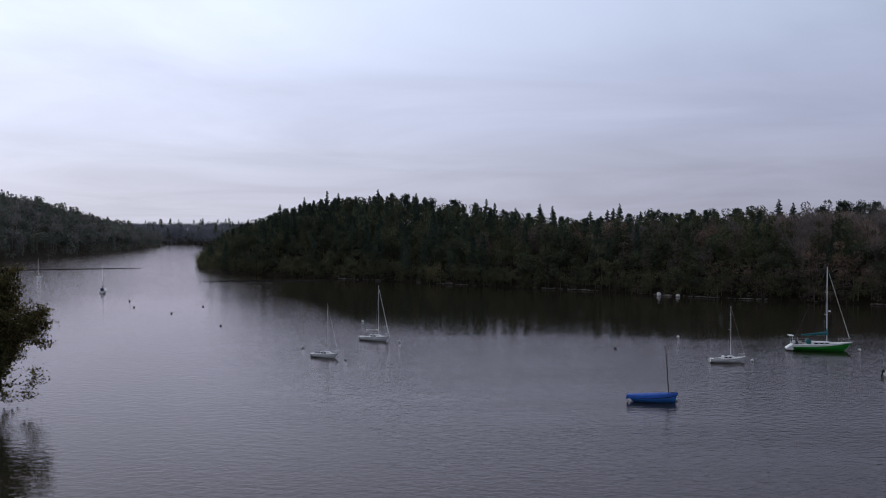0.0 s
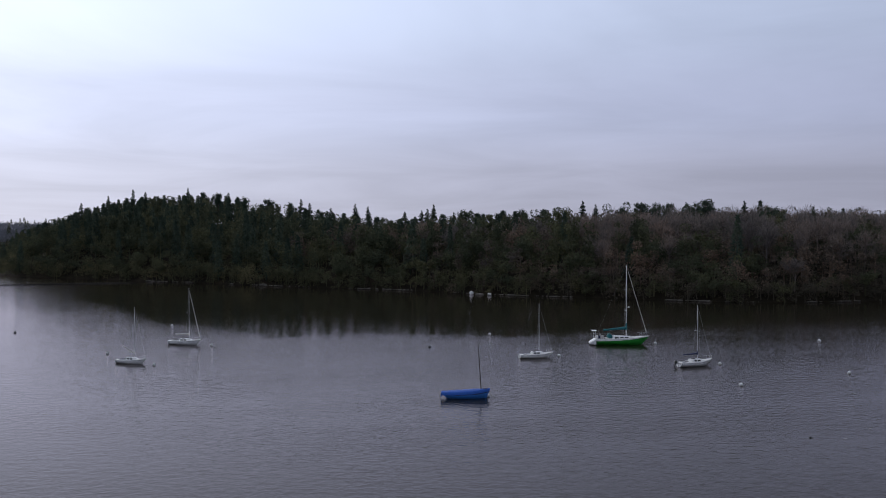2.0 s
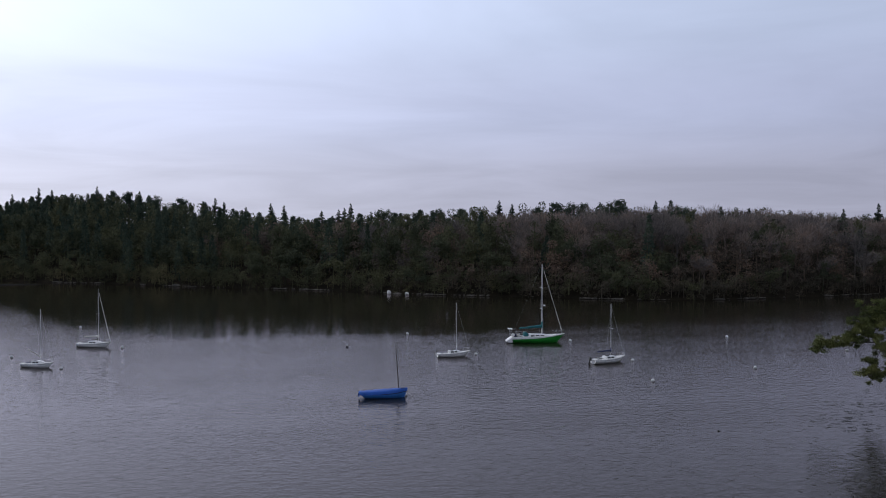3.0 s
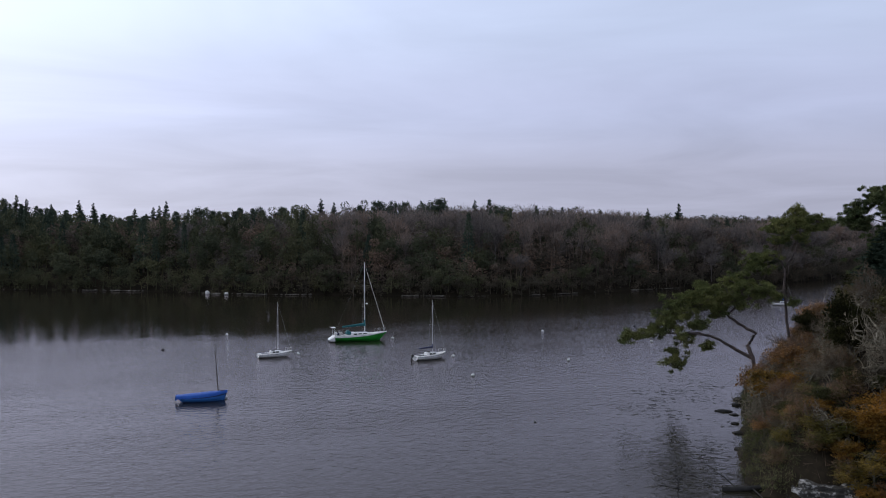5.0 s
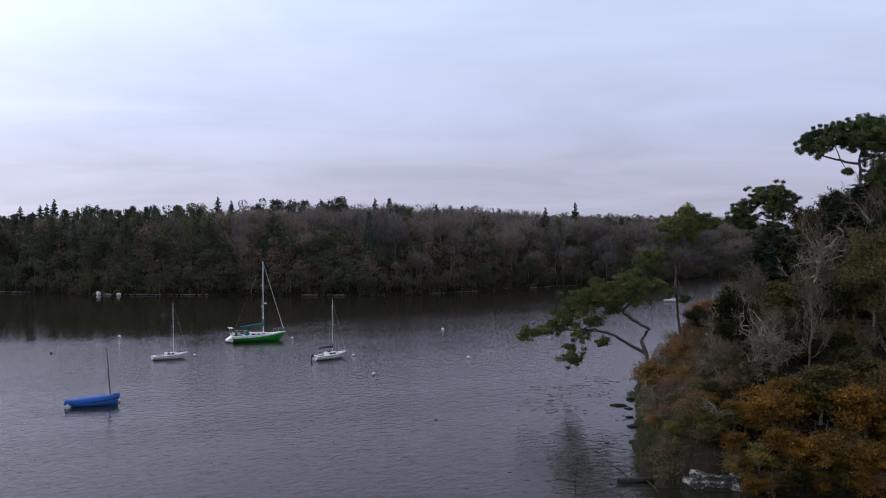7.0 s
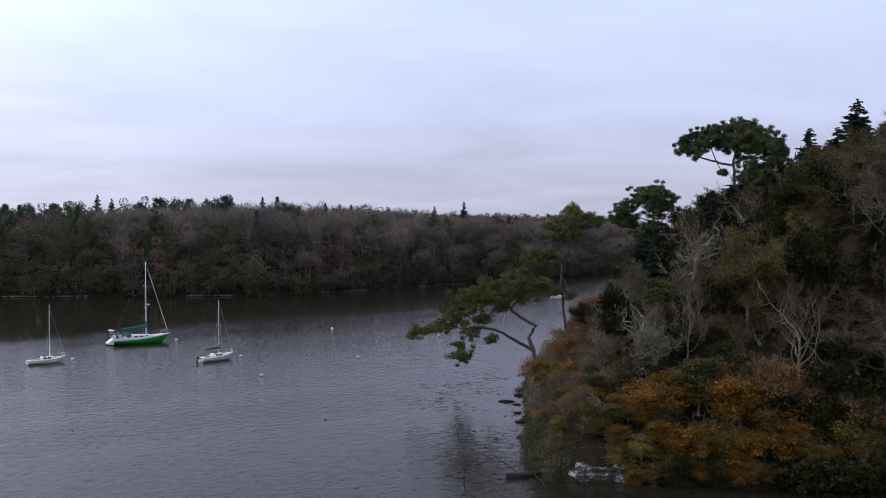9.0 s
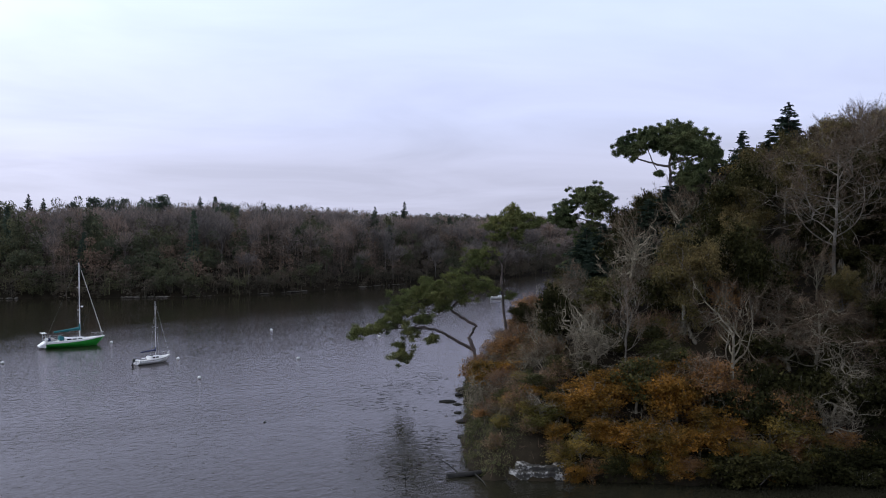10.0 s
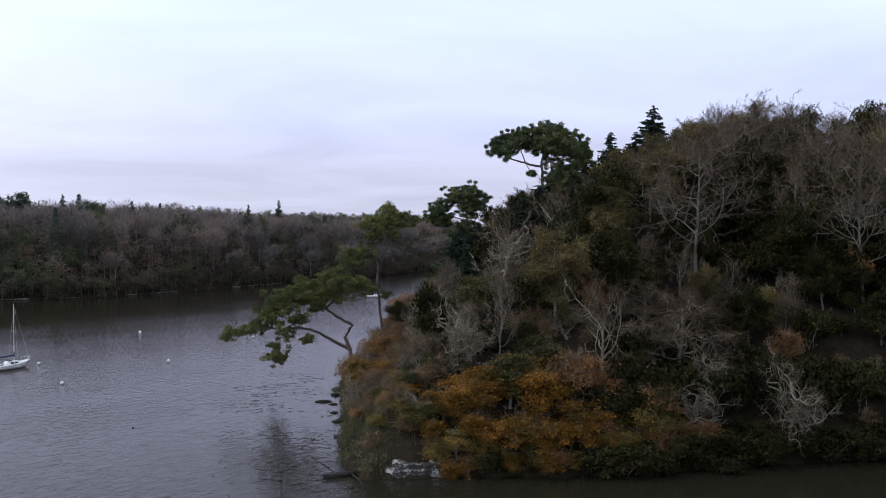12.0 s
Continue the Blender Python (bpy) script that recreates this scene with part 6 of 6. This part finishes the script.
boulder(WHITE_STONES[0], "boulder", "tall white boulder on the far waterline", 66.1, 290.2, 0.9, 0.8, 1.3, 20, 0.2)
boulder(WHITE_STONES[1], "boulder", "broad white boulder on the far waterline", 70.7, 285.5, 1.5, 1.0, 0.9, 70, 0.2)
boulder(PALE_STONES[2], "boulder", "low grey boulder on the far waterline", 68.3, 287.7, 1.8, 0.9, 0.7, 10, 0.1)
boulder(PALE_STONES[3], "boulder", "pale stones at the foot of the far woods", 2.3, 346.6, 1.6, 0.9, 1.4, 10, 0.1)
rng = np.random.default_rng(23)
bag_v, bag_f, count = [], [], 0
shore = np.array(BANKS["far"][0][4:21], float)
for a, b in zip(shore, shore[1:]):
    long = np.hypot(*(b - a))
    for k in range(int(long * 4.5)):
        u = rng.random()
        p = a + (b - a) * u
        p = p * (1 - (0.8 + 0.5 * rng.random()) / np.hypot(*p))
        if math.sin(p[0] * 0.16 + 1.0) + 0.6 * math.sin(p[0] * 0.43) + 0.7 * rng.normal() < 0.75:
            continue
        me = PALE_STONES[rng.integers(4)]
        v = np.array([vv.co for vv in me.vertices])
        f = np.array([q.vertices[:] for q in me.polygons])
        t = rng.uniform(0, 6.28)
        s = rng.uniform(0.15, 0.75) ** 1.5 * np.array([rng.uniform(0.9, 2.4), 0.9, rng.uniform(0.5, 1.0)])
        w = v * s
        w = np.stack([w[:, 0] * np.cos(t) - w[:, 1] * np.sin(t) + p[0], w[:, 0] * np.sin(t) + w[:, 1] * np.cos(t) + p[1], w[:, 2] + 0.25], 1)
        bag_v.append(w)
        bag_f.append(f + count)
        count += len(v)
tagged(new("shore_stones", tri_mesh("shore_stones", np.concatenate(bag_v), np.concatenate(bag_f), STONE)), "line of pale stones along the far waterline", "stones", kind="stuff")

# a low mud spit, then a bar standing in for a dark wave line
spit = stone_mesh("mud_spit", 251, MUD, 0.3)
for az, d, long, wide, turn in ((-22.34, 508.8, 44, 2.6, 20), (-10.49, 378, 26, 1.4, 6)):
    ob = new("mud_spit", spit)
    ob.matrix_basis = pose(d * math.sin(radians(az)), d * math.cos(radians(az)), 0.0, 0, 0, turn)
    ob.scale = (long, wide, 1.8)
    tagged(ob, "low dark bar set along a dark streak on the water", "mud bank", "mud spits")

# near point: slab, dark rocks, drift log, scrub
def ledge_mesh(name, seed, long, wide, thick):
    """A flat rock ledge with a broken outline."""
    r = np.random.default_rng(seed)
    bm = bmesh.new()
    rim = [((long / 2 + r.normal() * 0.10) * math.copysign(abs(math.cos(k)) ** 0.5, math.cos(k)), (wide / 2 + r.normal() * 0.08) * math.copysign(abs(math.sin(k)) ** 0.5, math.sin(k))) for k in np.arange(14) * math.tau / 14]
    top = bm.faces.new([bm.verts.new((px, py, thick / 2 + 0.05 * r.normal())) for px, py in rim])
    low = bmesh.ops.extrude_face_region(bm, geom=[top])
    for v in [g for g in low["geom"] if isinstance(g, bmesh.types.BMVert)]:
        v.co = (v.co.x * 1.12, v.co.y * 1.12, -thick / 2)
    bmesh.ops.triangulate(bm, faces=[f for f in bm.faces if len(f.verts) > 4])
    bmesh.ops.recalc_face_normals(bm, faces=bm.faces[:])
    me = bpy.data.meshes.new(name)
    bm.to_mesh(me)
    bm.free()
    me.materials.append(LICHEN)
    return me


SLAB = (59.2, 51.3)
for k, (along, long, wide, z, tilt) in enumerate(((-1.0, 2.0, 1.2, 0.42, 5), (1.0, 1.7, 1.1, 0.40, -4), (-0.1, 4.6, 1.6, 0.02, 1), (2.2, 1.1, 0.9, 0.28, -7))):
    slab = new("rock_slab", ledge_mesh("rock_slab", 240 + k, long * 1.15, wide * 1.1, 0.6))
    slab.matrix_basis = pose(SLAB[0] + along * math.sin(radians(137)), SLAB[1] + along * math.cos(radians(137)), z + 0.5, 14, tilt, -47)
    tagged(slab, "flat pale lichened rock ledge at the water's edge", "rock", "rock ledges")
for i, (az, d, sx, sy, sz) in enumerate(((43.33, 111.1, 1.1, 0.5, 0.45), (43.92, 109.4, 0.6, 0.4, 0.4), (44.01, 115.3, 0.7, 0.5, 0.7), (44.09, 118.9, 0.6, 0.5, 0.7), (44.18, 99.9, 0.7, 0.5, 0.6), (43.92, 104.6, 0.5, 0.4, 0.4), (44.26, 92.7, 0.6, 0.5, 0.5))):
    boulder(DARK_STONES[i % 3], "rock", "dark wet rock breaking the surface by the point", d * math.sin(radians(az)), d * math.cos(radians(az)), sx, sy, sz, -az, 0.0, "wet rocks")
# a small white object of unknown kind, given a stone's shape
boulder(PALE_STONES[1], "boulder", "small white thing lying on the mossy near bank, shaped as a stone", 102.2 * math.sin(radians(46.8)), 102.2 * math.cos(radians(46.8)), 0.55, 0.45, 0.6, 30)
log = thing("drift_log", "dark waterlogged branch lying at the water's edge", "log")
part("trunk", rod([(53.4, 56.7, 0.02), (54.6, 56, 0.16), (56.2, 55.4, 0.22), (58.2, 54.8, 0.5)], 0.26, 0.14, 8), DARK_STONE, log)
part("branch", rod([(55.5, 55.6, 0.15), (54.6, 53.7, 0.05), (53.6, 52.2, -0.05)], 0.08, 0.03, 6), DARK_STONE, log)
part("branch", rod([(54.4, 56.1, 0.1), (54.9, 58, 0.5), (54.1, 59, 1.2)], 0.07, 0.02, 6), DARK_STONE, log)

fallen = thing("fallen_trunk", "pale dead trunk leaning from the trees into the dark water", "log")
part("trunk", rod([(71.0, 40.6, -0.3), (69.5, 43.4, 1.6), (68.0, 46.0, 3.4), (67.6, 47.6, 4.6)], 0.16, 0.11, 8), PALE_BARK, fallen)
part("branch", rod([(68.3, 45.5, 3.0), (67.2, 45.2, 3.9), (66.6, 44.6, 4.9)], 0.06, 0.02, 6), PALE_BARK, fallen)

rng = np.random.default_rng(33)
# first a dead branch; the other two stand in for dark reflected foliage
for px, py, tall, lean in ((50.0, 58.0, 2.4, (-0.1, 0.1)), (55.0, 50.6, 1.5, (-0.6, 0.2)), (57.4, 47.0, 1.3, (-0.7, -0.3))):
    snag = thing("dead_branch", "dark branch standing in the shallows, some in place of reflected foliage", "branch", "dead branches", pose(px, py, 0))
    wood_bag, ends = Bag(), []
    grow(wood_bag, rng, np.array([0, 0, -0.4]), (lean[0], lean[1], 1), tall * 0.7, 0.05, 0, 2, ends, 0.9, 4, 0.35, 0.1, 5)
    part("trunk", wood_bag, DARK_STONE, snag, smooth=True)

bank_green = Bag()
rng = np.random.default_rng(29)
x, y, s = scatter(rng, "right", 50, 105, 10, 92, 0.36, 0.0, 6.5)
keep = (np.degrees(np.arctan2(x, y)) < 52.5) & (np.hypot(x - SLAB[0], y - SLAB[1]) > 2.6)
x, y = x[keep], y[keep]
z = land(x, y)
n = len(x)
for k in range(14):
    c = np.stack([x + rng.normal(size=n) * 0.3, y + rng.normal(size=n) * 0.3, z + rng.uniform(0.0, 0.22, n)], 1)
    c[:, 2] -= 0.12
    bank_green.slivers(c, rng.normal(size=(n, 3)) * 0.55 + [0, 0, 0.7], rng.uniform(0.18, 0.5, n), 0.05, rng)
tagged(new("bank_grass", bank_green.mesh("bank_grass", MOSS)), "rough mossy grass and sedge on the near bank", "grass", kind="stuff")

# tangled dead brush along the dark shore
brush = Bag()
x, y, s = scatter(rng, "right", 50, 120, -10, 110, 0.8, -0.3, 3.5)
keep = np.degrees(np.arctan2(x, y)) < 53.3
x, y = x[keep], y[keep]
z = np.maximum(land(x, y), 0.0)
n = len(x)
for k in range(2):
    c = np.stack([x + rng.normal(size=n) * 0.3, y + rng.normal(size=n) * 0.3, z + rng.uniform(0.0, 0.7, n)], 1)
    brush.slivers(c, rng.normal(size=(n, 3)) + [0, 0, 0.35], rng.uniform(0.5, 1.5, n), 0.045, rng)
tagged(new("shore_brush", brush.mesh("shore_brush", TWIG)), "tangled bare brush hanging along the near waterline", "brush", kind="stuff")

# dark leaves trailing over the bank's edge
fringe = Bag()
x, y, s = scatter(rng, "right", 50, 120, -10, 75, 0.55, -1.0, 2.4)
keep = (np.degrees(np.arctan2(x, y)) > 50.2) & (np.degrees(np.arctan2(x, y)) < 61)
x, y = x[keep], y[keep]
z = np.maximum(land(x, y), 0.05)
n = len(x)
for k in range(8):
    c = np.stack([x + rng.normal(size=n) * 0.35, y + rng.normal(size=n) * 0.35, z + rng.uniform(0.0, 1.3, n)], 1)
    fringe.leaves(c, 0.22, rng, 0.2)
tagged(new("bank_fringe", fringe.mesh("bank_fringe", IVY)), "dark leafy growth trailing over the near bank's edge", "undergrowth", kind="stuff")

drift = Bag()
n = 1100
az, d = rng.normal(41.5, 2.2, n), rng.uniform(74, 133, n)
x, y = d * np.sin(np.radians(az)), d * np.cos(np.radians(az))
ok = (bank_depth("right", x, y) < -1.0) & (np.sin(x * 0.5 + y * 0.21) + np.sin(y * 0.33 - x * 0.12) > 0.0)
x, y = x[ok], y[ok]
n = len(x)
c = np.stack([x, y, np.full(n, 0.015)], 1)
wide = np.stack([np.cos(radians(-41.5) + rng.normal(size=n) * 0.4), np.sin(radians(-41.5) + rng.normal(size=n) * 0.4), np.zeros(n)], 1)
deep = np.stack([-wide[:, 1], wide[:, 0], np.zeros(n)], 1)
sw, sd = rng.uniform(0.10, 0.40, (n, 1)), rng.uniform(0.08, 0.28, (n, 1))
v = np.stack([c - wide * sw, c + deep * sd, c + wide * sw, c - deep * sd * 0.7], 1).reshape(-1, 3)
i4 = np.arange(n)[:, None] * 4
drift.add(v, np.concatenate([i4 + [0, 2, 1], i4 + [0, 3, 2]]))
tagged(new("floating_weed", drift.mesh("floating_weed", WEED)), "scattered dark weed floating near the point", "weed", kind="stuff")
